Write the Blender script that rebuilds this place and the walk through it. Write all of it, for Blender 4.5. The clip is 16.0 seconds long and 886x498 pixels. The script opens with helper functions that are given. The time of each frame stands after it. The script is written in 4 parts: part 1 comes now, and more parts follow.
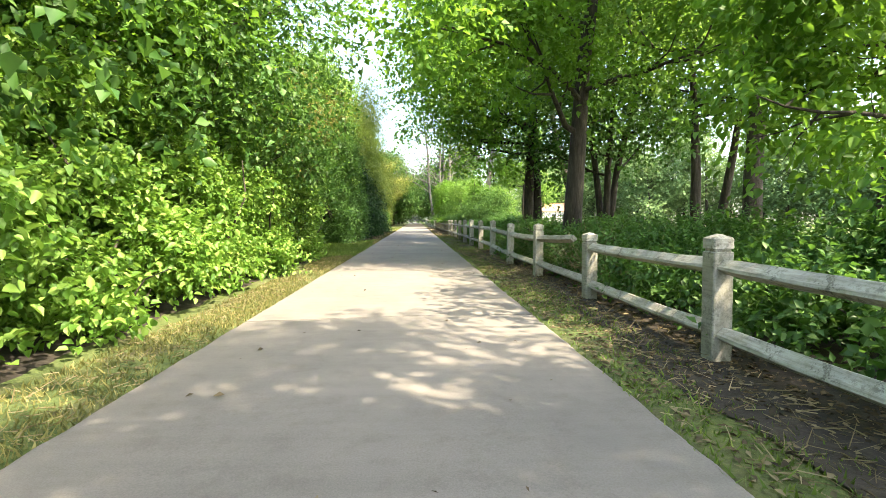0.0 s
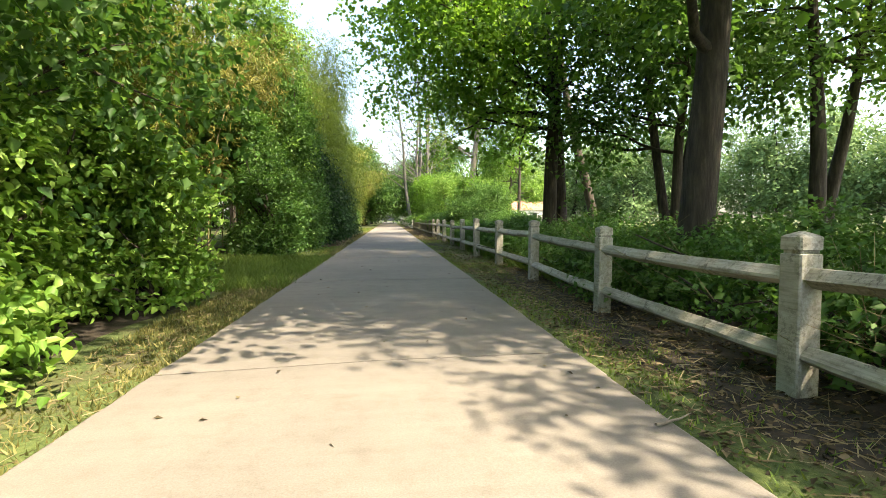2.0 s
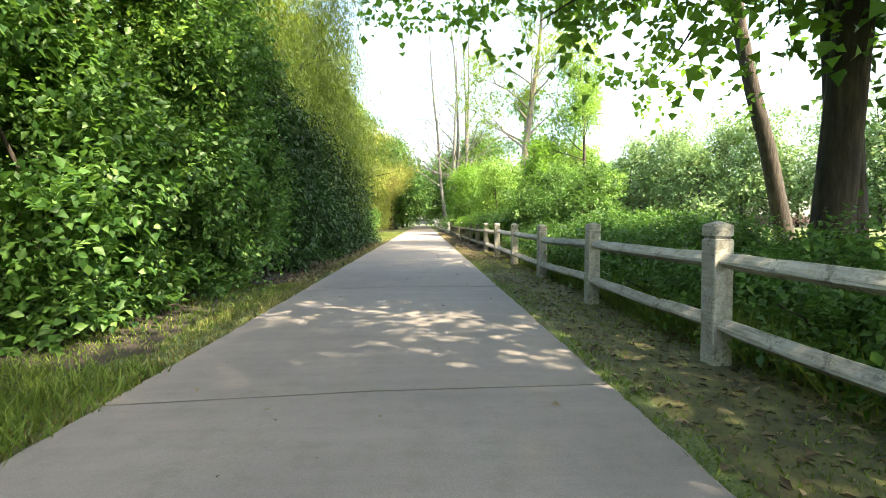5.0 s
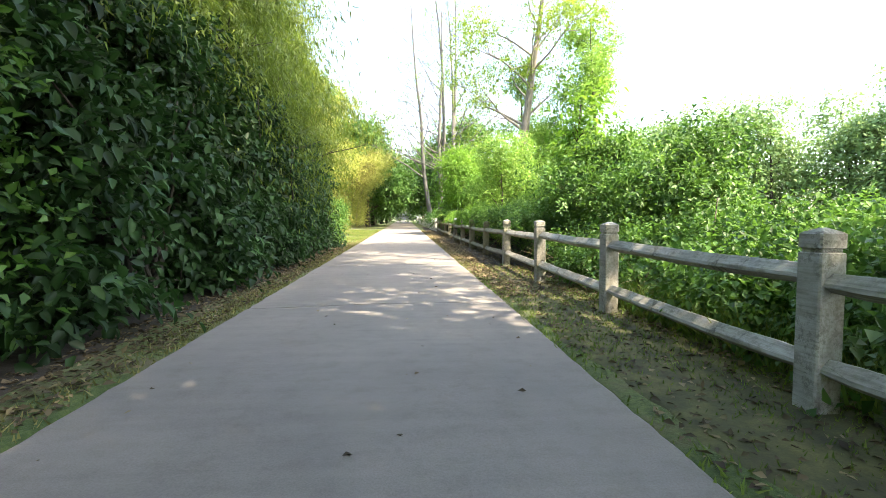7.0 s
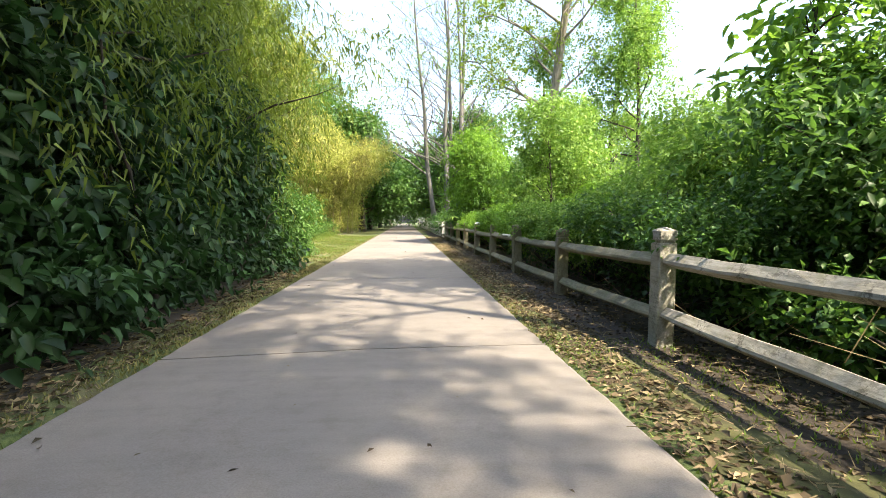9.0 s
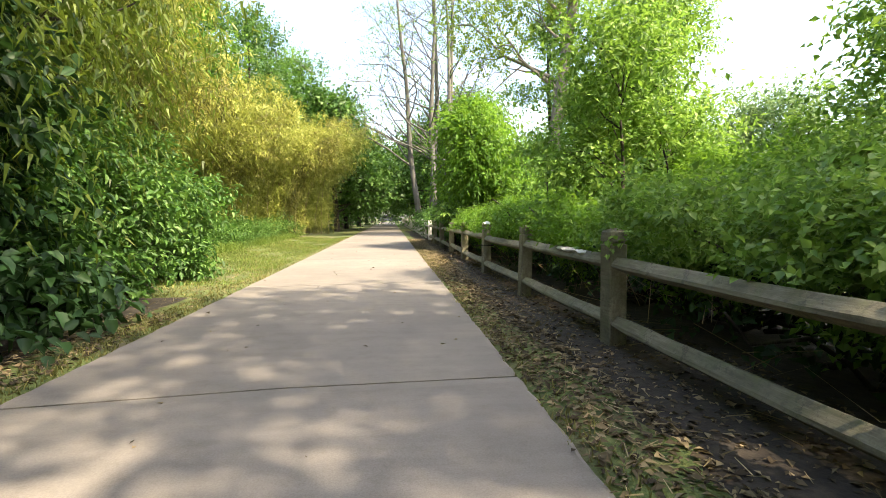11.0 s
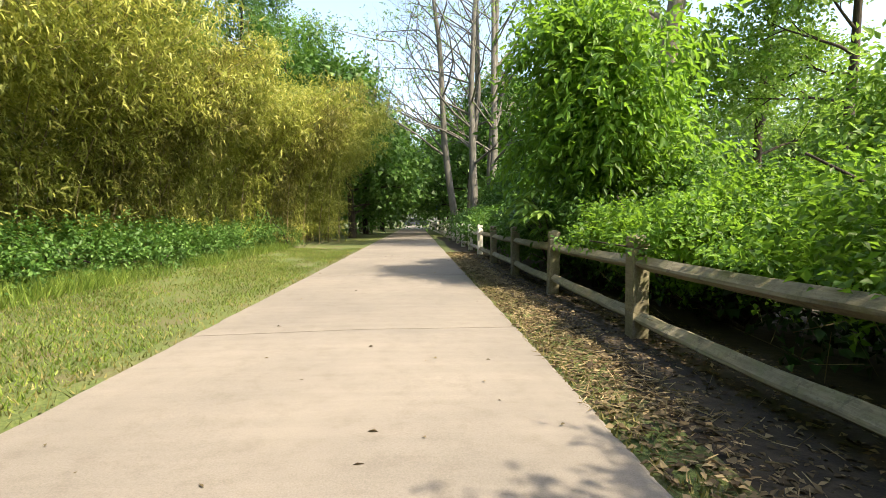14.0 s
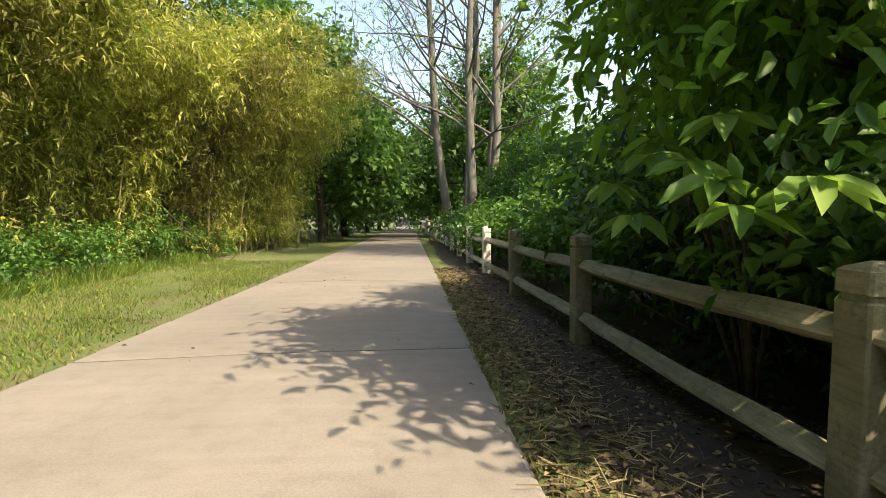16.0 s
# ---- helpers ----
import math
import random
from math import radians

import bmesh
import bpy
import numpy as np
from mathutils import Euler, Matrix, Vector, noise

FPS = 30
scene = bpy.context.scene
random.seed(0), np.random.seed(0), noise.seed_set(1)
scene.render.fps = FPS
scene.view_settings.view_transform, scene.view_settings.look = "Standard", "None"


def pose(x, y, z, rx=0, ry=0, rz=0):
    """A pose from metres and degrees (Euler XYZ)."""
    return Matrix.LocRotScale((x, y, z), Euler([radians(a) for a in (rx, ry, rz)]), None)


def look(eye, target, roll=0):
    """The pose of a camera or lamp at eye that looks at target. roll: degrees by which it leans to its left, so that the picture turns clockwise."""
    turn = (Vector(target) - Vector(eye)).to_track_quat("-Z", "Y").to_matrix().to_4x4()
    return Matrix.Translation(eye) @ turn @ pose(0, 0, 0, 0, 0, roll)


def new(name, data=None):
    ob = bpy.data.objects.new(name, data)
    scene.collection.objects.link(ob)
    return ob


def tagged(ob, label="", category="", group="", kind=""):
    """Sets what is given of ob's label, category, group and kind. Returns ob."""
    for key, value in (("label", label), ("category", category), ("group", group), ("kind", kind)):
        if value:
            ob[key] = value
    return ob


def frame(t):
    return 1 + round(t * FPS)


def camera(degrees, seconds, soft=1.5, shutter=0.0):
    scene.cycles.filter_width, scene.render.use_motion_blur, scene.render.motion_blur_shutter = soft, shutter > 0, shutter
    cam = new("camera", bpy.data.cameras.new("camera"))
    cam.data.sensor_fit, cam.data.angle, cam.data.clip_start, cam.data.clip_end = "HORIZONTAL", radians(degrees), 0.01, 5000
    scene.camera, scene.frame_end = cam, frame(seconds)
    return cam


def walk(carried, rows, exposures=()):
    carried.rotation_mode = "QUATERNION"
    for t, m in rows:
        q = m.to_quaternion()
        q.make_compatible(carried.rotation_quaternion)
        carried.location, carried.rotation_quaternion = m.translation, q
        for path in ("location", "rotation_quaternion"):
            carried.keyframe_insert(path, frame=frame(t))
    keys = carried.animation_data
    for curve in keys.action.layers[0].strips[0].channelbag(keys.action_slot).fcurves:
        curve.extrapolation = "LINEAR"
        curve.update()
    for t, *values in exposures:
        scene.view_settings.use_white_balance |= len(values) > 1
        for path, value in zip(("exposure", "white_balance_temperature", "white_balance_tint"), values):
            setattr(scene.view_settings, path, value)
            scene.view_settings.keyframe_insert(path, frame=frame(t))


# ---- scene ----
# Height of the eye over the path, metres; rows of the walk: seconds, x, y, pitch, roll, yaw
EYE = 0.87
WALK = [
    (0.0, -1.856, -3.090, -3.41, -0.06, -3.10),
    (0.5, -1.986, -1.715, -3.54, 0.01, -3.30),
    (1.0, -2.066, -0.345, -3.62, 0.07, -4.17),
    (1.5, -2.093, 1.014, -3.62, 0.10, -5.30),
    (2.0, -1.988, 2.385, -3.52, 0.09, -6.10),
    (2.5, -1.818, 3.765, -3.37, 0.05, -6.66),
    (3.0, -1.650, 5.194, -3.29, 0.01, -6.08),
    (3.5, -1.585, 6.618, -3.26, -0.01, -4.99),
    (4.0, -1.604, 8.065, -3.20, 0.00, -3.74),
    (4.5, -1.693, 9.546, -3.14, 0.03, -2.58),
    (5.0, -1.778, 11.023, -3.20, 0.05, -2.20),
    (5.5, -1.839, 12.462, -3.35, 0.06, -2.47),
    (6.0, -1.872, 13.877, -3.52, 0.06, -3.09),
    (6.5, -1.868, 15.279, -3.66, 0.05, -3.78),
    (7.0, -1.811, 16.667, -3.69, 0.03, -4.37),
    (7.5, -1.763, 18.109, -3.60, -0.01, -4.26),
    (8.0, -1.699, 19.512, -3.58, -0.04, -3.88),
    (8.5, -1.703, 20.974, -3.51, -0.05, -3.76),
    (9.0, -1.766, 22.380, -3.35, -0.02, -4.25),
    (9.5, -1.790, 23.790, -3.29, 0.02, -4.71),
    (10.0, -1.718, 25.032, -3.35, 0.06, -5.38),
    (10.5, -1.602, 26.140, -3.46, 0.09, -5.90),
    (11.0, -1.478, 27.212, -3.58, 0.11, -5.97),
    (11.5, -1.389, 28.294, -3.65, 0.09, -5.25),
    (12.0, -1.350, 29.426, -3.60, 0.05, -3.97),
    (12.5, -1.371, 30.578, -3.51, 0.01, -2.72),
    (13.0, -1.435, 31.701, -3.39, -0.02, -2.19),
    (13.5, -1.530, 32.811, -3.28, -0.04, -2.30),
    (14.0, -1.601, 33.904, -3.19, -0.05, -3.03),
    (14.5, -1.613, 35.003, -3.13, -0.04, -4.24),
    (15.0, -1.534, 36.144, -3.12, -0.04, -5.23),
    (15.5, -1.385, 37.365, -3.15, -0.03, -5.15),
    (16.0, -1.205, 38.636, -3.16, -0.03, -3.69),
]
cam = camera(83.0, 16.0, 0.75)
EXPOSURE = [(0.0, 2.67, 7200, 8), (1.0, 2.4, 7200, 7), (1.5, 2.35, 7300, 8), (2.2, 2.29, 7600, 9), (3.0, 2.75, 8000, 10), (4.0, 2.9, 7600, 9), (4.5, 2.9, 7500, 9), (7.0, 2.93, 7100, 11), (8.0, 2.47, 7000, 11), (9.0, 2.37, 7000, 11), (11.5, 2.1, 7600, 10), (12.5, 1.8, 7500, 9), (13.5, 1.85, 7400, 9), (14.5, 1.8, 7500, 9), (16.0, 1.7, 7800, 9)]
walk(cam, [(t, pose(x, y, EYE, 90 + pitch, roll, yaw)) for t, x, y, pitch, roll, yaw in WALK], EXPOSURE)

# ---- light ----
world = bpy.data.worlds.new("sky")
scene.world = world
world.use_nodes = True
sky = world.node_tree.nodes.new("ShaderNodeTexSky")
sky.sky_type = "NISHITA"
sky.sun_disc = False
SUN_WAY = Vector((0.60, -0.52, 1.0)).normalized()
sky.sun_elevation = math.asin(SUN_WAY.z)
sky.sun_rotation = math.atan2(SUN_WAY.x, SUN_WAY.y)
sky.air_density, sky.dust_density, sky.ozone_density = 1.0, 2.5, 1.0
back = world.node_tree.nodes["Background"]
back.inputs["Strength"].default_value = 0.15
world.node_tree.links.new(sky.outputs[0], back.inputs[0])
sun = new("sun", bpy.data.lights.new("sun", "SUN"))
sun.data.energy, sun.data.angle, sun.data.color = 3.4, radians(0.6), (1.0, 0.89, 0.73)
sun.matrix_world = look(SUN_WAY * 50, (0, 0, 0))

# ---- materials ----
def shader(name):
    m = bpy.data.materials.new(name)
    m.use_nodes = True
    nt = m.node_tree
    return m, nt, nt.nodes["Principled BSDF"], nt.nodes["Material Output"]


def node(nt, kind, **props):
    n = nt.nodes.new("ShaderNode" + kind)
    for key, value in props.items():
        if key in n.inputs:
            n.inputs[key].default_value = value
    return n


def ramp(nt, source, stops):
    r = nt.nodes.new("ShaderNodeValToRGB")
    el = r.color_ramp.elements
    while len(el) < len(stops):
        el.new(0.5)
    for e, (p, c) in zip(el, stops):
        e.position, e.color = p, (*c, 1)
    nt.links.new(source, r.inputs[0])
    return r.outputs[0]


def mix(nt, a, b, fac, mode="MIX"):
    m = nt.nodes.new("ShaderNodeMixRGB")
    m.blend_type = mode
    for slot, v in ((0, fac), (1, a), (2, b)):
        if hasattr(v, "links"):
            nt.links.new(v, m.inputs[slot])
        elif slot == 0:
            m.inputs[0].default_value = v
        else:
            m.inputs[slot].default_value = (*v, 1)
    return m.outputs[0]


def noisy(nt, scale, detail=4.0, rough=0.6, stretch=None):
    tc = nt.nodes.new("ShaderNodeTexCoord")
    n = nt.nodes.new("ShaderNodeTexNoise")
    n.inputs["Scale"].default_value, n.inputs["Detail"].default_value, n.inputs["Roughness"].default_value = scale, detail, rough
    if stretch:
        mp = nt.nodes.new("ShaderNodeMapping")
        mp.inputs["Scale"].default_value = stretch
        nt.links.new(tc.outputs["Object"], mp.inputs[0])
        nt.links.new(mp.outputs[0], n.inputs[0])
    else:
        nt.links.new(tc.outputs["Object"], n.inputs[0])
    return n.outputs[0]


def bump(nt, bsdf, height, strength, distance=0.01):
    b = nt.nodes.new("ShaderNodeBump")
    b.inputs["Strength"].default_value, b.inputs["Distance"].default_value = strength, distance
    nt.links.new(height, b.inputs["Height"])
    nt.links.new(b.outputs[0], bsdf.inputs["Normal"])


def leaf_material(name, dark, mid, light, through_colour, thin=0.38, rough=0.5):
    """Leaves: a colour of its own for each leaf, light passing through the blade."""
    m, nt, b, out = shader(name)
    geo = nt.nodes.new("ShaderNodeNewGeometry")
    c = ramp(nt, geo.outputs["Random Per Island"], [(0.0, dark), (0.55, mid), (1.0, light)])
    # Broad patches dimmed in the colour to deepen shade inside the foliage.
    c = mix(nt, c, ramp(nt, noisy(nt, 0.9, 2), [(0.32, (0.55, 0.60, 0.52)), (0.66, (1.0, 1.0, 1.0))]), 1.0, "MULTIPLY")
    nt.links.new(c, b.inputs["Base Color"])
    b.inputs["Roughness"].default_value = rough
    b.inputs["Specular IOR Level"].default_value = 0.32
    tr = nt.nodes.new("ShaderNodeBsdfTranslucent")
    t = mix(nt, c, through_colour, 0.6)
    nt.links.new(t, tr.inputs[0])
    ms = nt.nodes.new("ShaderNodeMixShader")
    ms.inputs[0].default_value = thin
    nt.links.new(b.outputs[0], ms.inputs[1])
    nt.links.new(tr.outputs[0], ms.inputs[2])
    nt.links.new(ms.outputs[0], out.inputs[0])
    return m


def solid(name, stops, scale, rough, relief=0.3, distance=0.01, stretch=None, fine=None):
    m, nt, b, out = shader(name)
    n = noisy(nt, scale, 6, 0.65, stretch)
    c = ramp(nt, n, stops)
    if fine:
        c = mix(nt, c, ramp(nt, noisy(nt, fine, 3), [(0.35, (0.7, 0.7, 0.7)), (0.6, (1, 1, 1))]), 0.8, "MULTIPLY")
    nt.links.new(c, b.inputs["Base Color"])
    b.inputs["Roughness"].default_value = rough
    bump(nt, b, n, relief, distance)
    return m


LEAF = leaf_material("leaf_fresh", (0.055, 0.135, 0.018), (0.145, 0.285, 0.045), (0.33, 0.48, 0.12), (0.32, 0.54, 0.07), 0.38)
LEAF_DARK = leaf_material("leaf_dark", (0.025, 0.075, 0.016), (0.06, 0.15, 0.03), (0.15, 0.27, 0.07), (0.18, 0.38, 0.05), 0.32)
# Dark green hedge leaf, its colour lowered further to stand for shade.
LEAF_HEDGE_SHADED = leaf_material("leaf_hedge_shaded", (0.006, 0.024, 0.006), (0.017, 0.056, 0.014), (0.050, 0.118, 0.035), (0.08, 0.19, 0.035), 0.22, 0.55)
LEAF_MAPLE = leaf_material("leaf_maple", (0.045, 0.12, 0.016), (0.09, 0.21, 0.025), (0.18, 0.33, 0.05), (0.30, 0.54, 0.05), 0.45)
LEAF_BAMBOO = leaf_material("leaf_bamboo", (0.10, 0.135, 0.024), (0.31, 0.345, 0.062), (0.60, 0.58, 0.18), (0.46, 0.50, 0.09), 0.38)
LEAF_WILLOW = leaf_material("leaf_willow", (0.10, 0.17, 0.018), (0.18, 0.28, 0.03), (0.30, 0.40, 0.05), (0.38, 0.52, 0.05), 0.42)
LEAF_SALLOW = leaf_material("leaf_sallow", (0.04, 0.07, 0.010), (0.09, 0.14, 0.018), (0.20, 0.27, 0.04), (0.32, 0.42, 0.05), 0.38)
LEAF_OLIVE = leaf_material("leaf_olive", (0.05, 0.058, 0.013), (0.165, 0.17, 0.034), (0.38, 0.34, 0.10), (0.30, 0.30, 0.06), 0.34, 0.5)
# Distance haze and light put into a paler, greyer leaf colour.
LEAF_FAR_HAZED = leaf_material("leaf_far_hazed", (0.11, 0.20, 0.08), (0.18, 0.29, 0.11), (0.27, 0.38, 0.16), (0.30, 0.44, 0.15), 0.4, 0.6)
LEAF_DRY = leaf_material("leaf_litter", (0.035, 0.025, 0.015), (0.11, 0.08, 0.045), (0.30, 0.235, 0.14), (0.25, 0.18, 0.09), 0.1, 0.8)
GRASS = leaf_material("grass_blades", (0.06, 0.11, 0.018), (0.12, 0.20, 0.03), (0.23, 0.29, 0.06), (0.25, 0.35, 0.05), 0.3, 0.55)
GRASS_DRY = leaf_material("dry_verge_grass", (0.07, 0.085, 0.022), (0.17, 0.165, 0.052), (0.33, 0.29, 0.12), (0.30, 0.30, 0.09), 0.25, 0.65)
STRAW = leaf_material("dry_stalks", (0.15, 0.11, 0.06), (0.27, 0.21, 0.12), (0.42, 0.34, 0.21), (0.4, 0.33, 0.18), 0.2, 0.7)
PETAL = leaf_material("pale_pink_petals", (0.5, 0.28, 0.34), (0.62, 0.42, 0.47), (0.74, 0.6, 0.62), (0.7, 0.45, 0.5), 0.3, 0.6)
BARK = solid("bark", [(0.3, (0.014, 0.011, 0.008)), (0.52, (0.045, 0.036, 0.027)), (0.8, (0.105, 0.086, 0.064))], 16, 0.95, 1.0, 0.03, (1, 1, 0.16), 3)
BARK_GREY = solid("grey_bark", [(0.3, (0.07, 0.067, 0.06)), (0.6, (0.15, 0.145, 0.13)), (0.85, (0.24, 0.235, 0.21))], 12, 0.92, 0.6, 0.02, (1, 1, 0.2))
BARK_PALE = solid("pale_bark", [(0.3, (0.10, 0.085, 0.065)), (0.6, (0.24, 0.21, 0.17)), (0.85, (0.36, 0.33, 0.28))], 12, 0.9, 0.7, 0.02, (1, 1, 0.2))
CULM = solid("bamboo_culm", [(0.3, (0.10, 0.085, 0.035)), (0.7, (0.26, 0.21, 0.10))], 6, 0.5, 0.1, 0.01, (1, 1, 0.3))
# Bare soil, its colour lowered to near black for the shade under plants.
EARTH_SHADED = solid("earth", [(0.3, (0.012, 0.009, 0.006)), (0.5, (0.028, 0.021, 0.014)), (0.75, (0.058, 0.044, 0.029))], 9, 0.95, 0.6, 0.02, None, 70)


def timber_material(name, stops, lichen_from):
    """Weathered post and rail timber: long grain, flaking dark stains and lichen."""
    m, nt, b, out = shader(name)
    c = ramp(nt, noisy(nt, 18, 6, 0.6, (1, 0.12, 0.25)), stops)
    c = mix(nt, c, ramp(nt, noisy(nt, 60, 5, 0.7, (1, 0.05, 1)), [(0.36, (0.55, 0.53, 0.48)), (0.55, (1, 1, 1))]), 0.7, "MULTIPLY")
    stain = ramp(nt, noisy(nt, 26, 8, 0.8), [(0.50, (0, 0, 0)), (0.57, (1, 1, 1))])
    where = ramp(nt, noisy(nt, 2.6, 3, 0.6), [(0.42, (0.15, 0.15, 0.15)), (0.62, (1, 1, 1))])
    c = mix(nt, c, (0.085, 0.078, 0.06), mix(nt, stain, where, 1.0, "MULTIPLY"))
    lichen = ramp(nt, noisy(nt, 5, 5, 0.7), [(lichen_from, (0, 0, 0)), (lichen_from + 0.17, (0.75, 0.75, 0.75))])
    c = mix(nt, c, (0.17, 0.18, 0.095), lichen)
    info = nt.nodes.new("ShaderNodeObjectInfo")
    c = mix(nt, c, ramp(nt, info.outputs["Random"], [(0, (0.78, 0.77, 0.74)), (1, (1, 1, 1))]), 1.0, "MULTIPLY")
    nt.links.new(c, b.inputs["Base Color"])
    b.inputs["Roughness"].default_value = 0.85
    bump(nt, b, noisy(nt, 40, 6, 0.7, (1, 0.2, 0.3)), 0.5, 0.006)
    return m


def paving_material():
    """Pale worn concrete: fine grain, broad stains and a warm dusty tint."""
    m, nt, b, out = shader("path_concrete")
    c = ramp(nt, noisy(nt, 0.55, 5, 0.6), [(0.3, (0.155, 0.143, 0.130)), (0.7, (0.230, 0.208, 0.184))])
    c = mix(nt, c, ramp(nt, noisy(nt, 130, 3, 0.7), [(0.3, (0.72, 0.72, 0.72)), (0.65, (1.06, 1.06, 1.06))]), 0.75, "MULTIPLY")
    c = mix(nt, c, ramp(nt, noisy(nt, 7, 6, 0.7), [(0.30, (0.70, 0.67, 0.63)), (0.52, (1, 1, 1))]), 0.5, "MULTIPLY")
    c = mix(nt, c, ramp(nt, noisy(nt, 3, 3, 0.6, (0.15, 3.0, 1)), [(0.35, (0.86, 0.86, 0.86)), (0.6, (1, 1, 1))]), 0.6, "MULTIPLY")
    info = nt.nodes.new("ShaderNodeObjectInfo")
    c = mix(nt, c, ramp(nt, info.outputs["Random"], [(0, (0.93, 0.93, 0.93)), (1, (1, 1, 1))]), 1.0, "MULTIPLY")
    nt.links.new(c, b.inputs["Base Color"])
    b.inputs["Roughness"].default_value = 0.88
    bump(nt, b, noisy(nt, 160, 4, 0.7), 0.35, 0.004)
    return m


def turf_material():
    """Ground: mown turf, thin and brown in places, longer green meadow further off."""
    m, nt, b, out = shader("turf")
    c = ramp(nt, noisy(nt, 30, 5, 0.7), [(0.3, (0.035, 0.055, 0.014)), (0.5, (0.07, 0.10, 0.024)), (0.75, (0.13, 0.15, 0.045))])
    c = mix(nt, c, ramp(nt, noisy(nt, 0.12, 5, 0.65), [(0.35, (0.6, 0.72, 0.6)), (0.5, (1, 1, 1)), (0.68, (1.35, 1.2, 1.0))]), 1.0, "MULTIPLY")
    c = mix(nt, c, (0.11, 0.085, 0.05), ramp(nt, noisy(nt, 1.7, 5, 0.65), [(0.5, (0, 0, 0)), (0.68, (0.8, 0.8, 0.8))]))
    nt.links.new(c, b.inputs["Base Color"])
    b.inputs["Roughness"].default_value = 0.95
    bump(nt, b, noisy(nt, 60, 4, 0.7), 0.6, 0.02)
    return m


TIMBER = timber_material("weathered_timber", [(0.3, (0.27, 0.26, 0.215)), (0.55, (0.43, 0.42, 0.37)), (0.8, (0.58, 0.57, 0.51))], 0.55)
# Mossy, browner timber, its tone also lowered to stand for shade.
TIMBER_MOSSY_SHADED = timber_material("mossy_shaded_timber", [(0.3, (0.15, 0.135, 0.09)), (0.55, (0.27, 0.25, 0.175)), (0.8, (0.40, 0.375, 0.285))], 0.47)
PAVING, TURF = paving_material(), turf_material()
MOSS = solid("mossy_earth", [(0.3, (0.028, 0.026, 0.012)), (0.5, (0.060, 0.062, 0.018)), (0.68, (0.105, 0.105, 0.032)), (0.85, (0.15, 0.12, 0.06))], 5, 0.97, 0.5, 0.015, None, 90)
# Pale timber: sunlight on far posts put into the colour; also rotten crust.
SUNLIT_WORN_TIMBER = solid("pale_sunlit_worn_timber", [(0.3, (0.46, 0.45, 0.40)), (0.6, (0.62, 0.61, 0.56)), (0.85, (0.72, 0.71, 0.67))], 9, 0.8, 0.4, 0.006, (1, 0.2, 0.3))
JOINT = solid("joint_dirt", [(0.3, (0.02, 0.018, 0.014)), (0.7, (0.05, 0.042, 0.032))], 30, 0.95)
WHITEWASH = solid("white_render", [(0.3, (0.62, 0.61, 0.57)), (0.7, (0.8, 0.79, 0.76))], 2, 0.8)
ROOF = solid("roof_tiles", [(0.3, (0.28, 0.13, 0.09)), (0.7, (0.42, 0.22, 0.15))], 6, 0.8)
GLASS_DARK = solid("dark_glass", [(0.3, (0.02, 0.025, 0.03)), (0.7, (0.04, 0.045, 0.05))], 2, 0.1)
CAR_PAINT = solid("grey_car_paint", [(0.3, (0.05, 0.06, 0.08)), (0.7, (0.07, 0.08, 0.10))], 1, 0.25, 0.0)
BLUE = solid("blue_enamel", [(0.3, (0.03, 0.08, 0.35)), (0.7, (0.05, 0.11, 0.45))], 3, 0.4, 0.05)
RUBBER = solid("rubber", [(0.3, (0.015, 0.015, 0.015)), (0.7, (0.03, 0.03, 0.03))], 5, 0.8)

# ---- building blocks ----
rng = np.random.default_rng(11)


def link_mesh(name, verts, faces, material, parent=None, label="", smooth=False):
    me = bpy.data.meshes.new(name)
    me.from_pydata(verts, [], faces)
    me.materials.append(material)
    if smooth:
        me.polygons.foreach_set("use_smooth", [True] * len(me.polygons))
    me.update()
    ob = new(name, me)
    ob.parent = parent
    return tagged(ob, label)


def part(name, bm, material, parent, label="", smooth=False):
    me = bpy.data.meshes.new(name)
    bm.to_mesh(me)
    bm.free()
    me.materials.append(material)
    if smooth:
        me.polygons.foreach_set("use_smooth", [True] * len(me.polygons))
    ob = new(name, me)
    ob.parent = parent
    return tagged(ob, label)


def empty(name, place, label, category, group="", kind=""):
    ob = new(name)
    ob.location = place
    ob.empty_display_size = 0.2
    return tagged(ob, label, category, group, kind)


def unit(v):
    return v / np.maximum(np.linalg.norm(v, axis=-1, keepdims=True), 1e-9)


def quads_mesh(name, pts, material, parent, label="", kind=""):
    """pts: (n, k, 3) for n separate k-cornered faces, each with a fold where k is 4."""
    n, k = pts.shape[:2]
    me = bpy.data.meshes.new(name)
    me.vertices.add(n * k)
    me.vertices.foreach_set("co", pts.astype(np.float32).ravel())
    if k == 4:
        idx = np.arange(n)[:, None] * 4 + np.array([0, 1, 2, 0, 2, 3])[None, :]
        per = 3
    elif k == 6:
        idx = np.arange(n)[:, None] * 6 + np.array([0, 1, 2, 3, 0, 3, 4, 5])[None, :]
        per = 4
    else:
        idx = np.arange(n)[:, None] * 3 + np.arange(3)[None, :]
        per = 3
    idx = idx.ravel()
    me.loops.add(len(idx))
    me.loops.foreach_set("vertex_index", idx.astype(np.int32))
    m = len(idx) // per
    me.polygons.add(m)
    me.polygons.foreach_set("loop_start", (np.arange(m) * per).astype(np.int32))
    me.polygons.foreach_set("loop_total", np.full(m, per, np.int32))
    me.materials.append(material)
    me.update(calc_edges=True)
    ob = new(name, me)
    ob.parent = parent
    return tagged(ob, label, kind=kind)


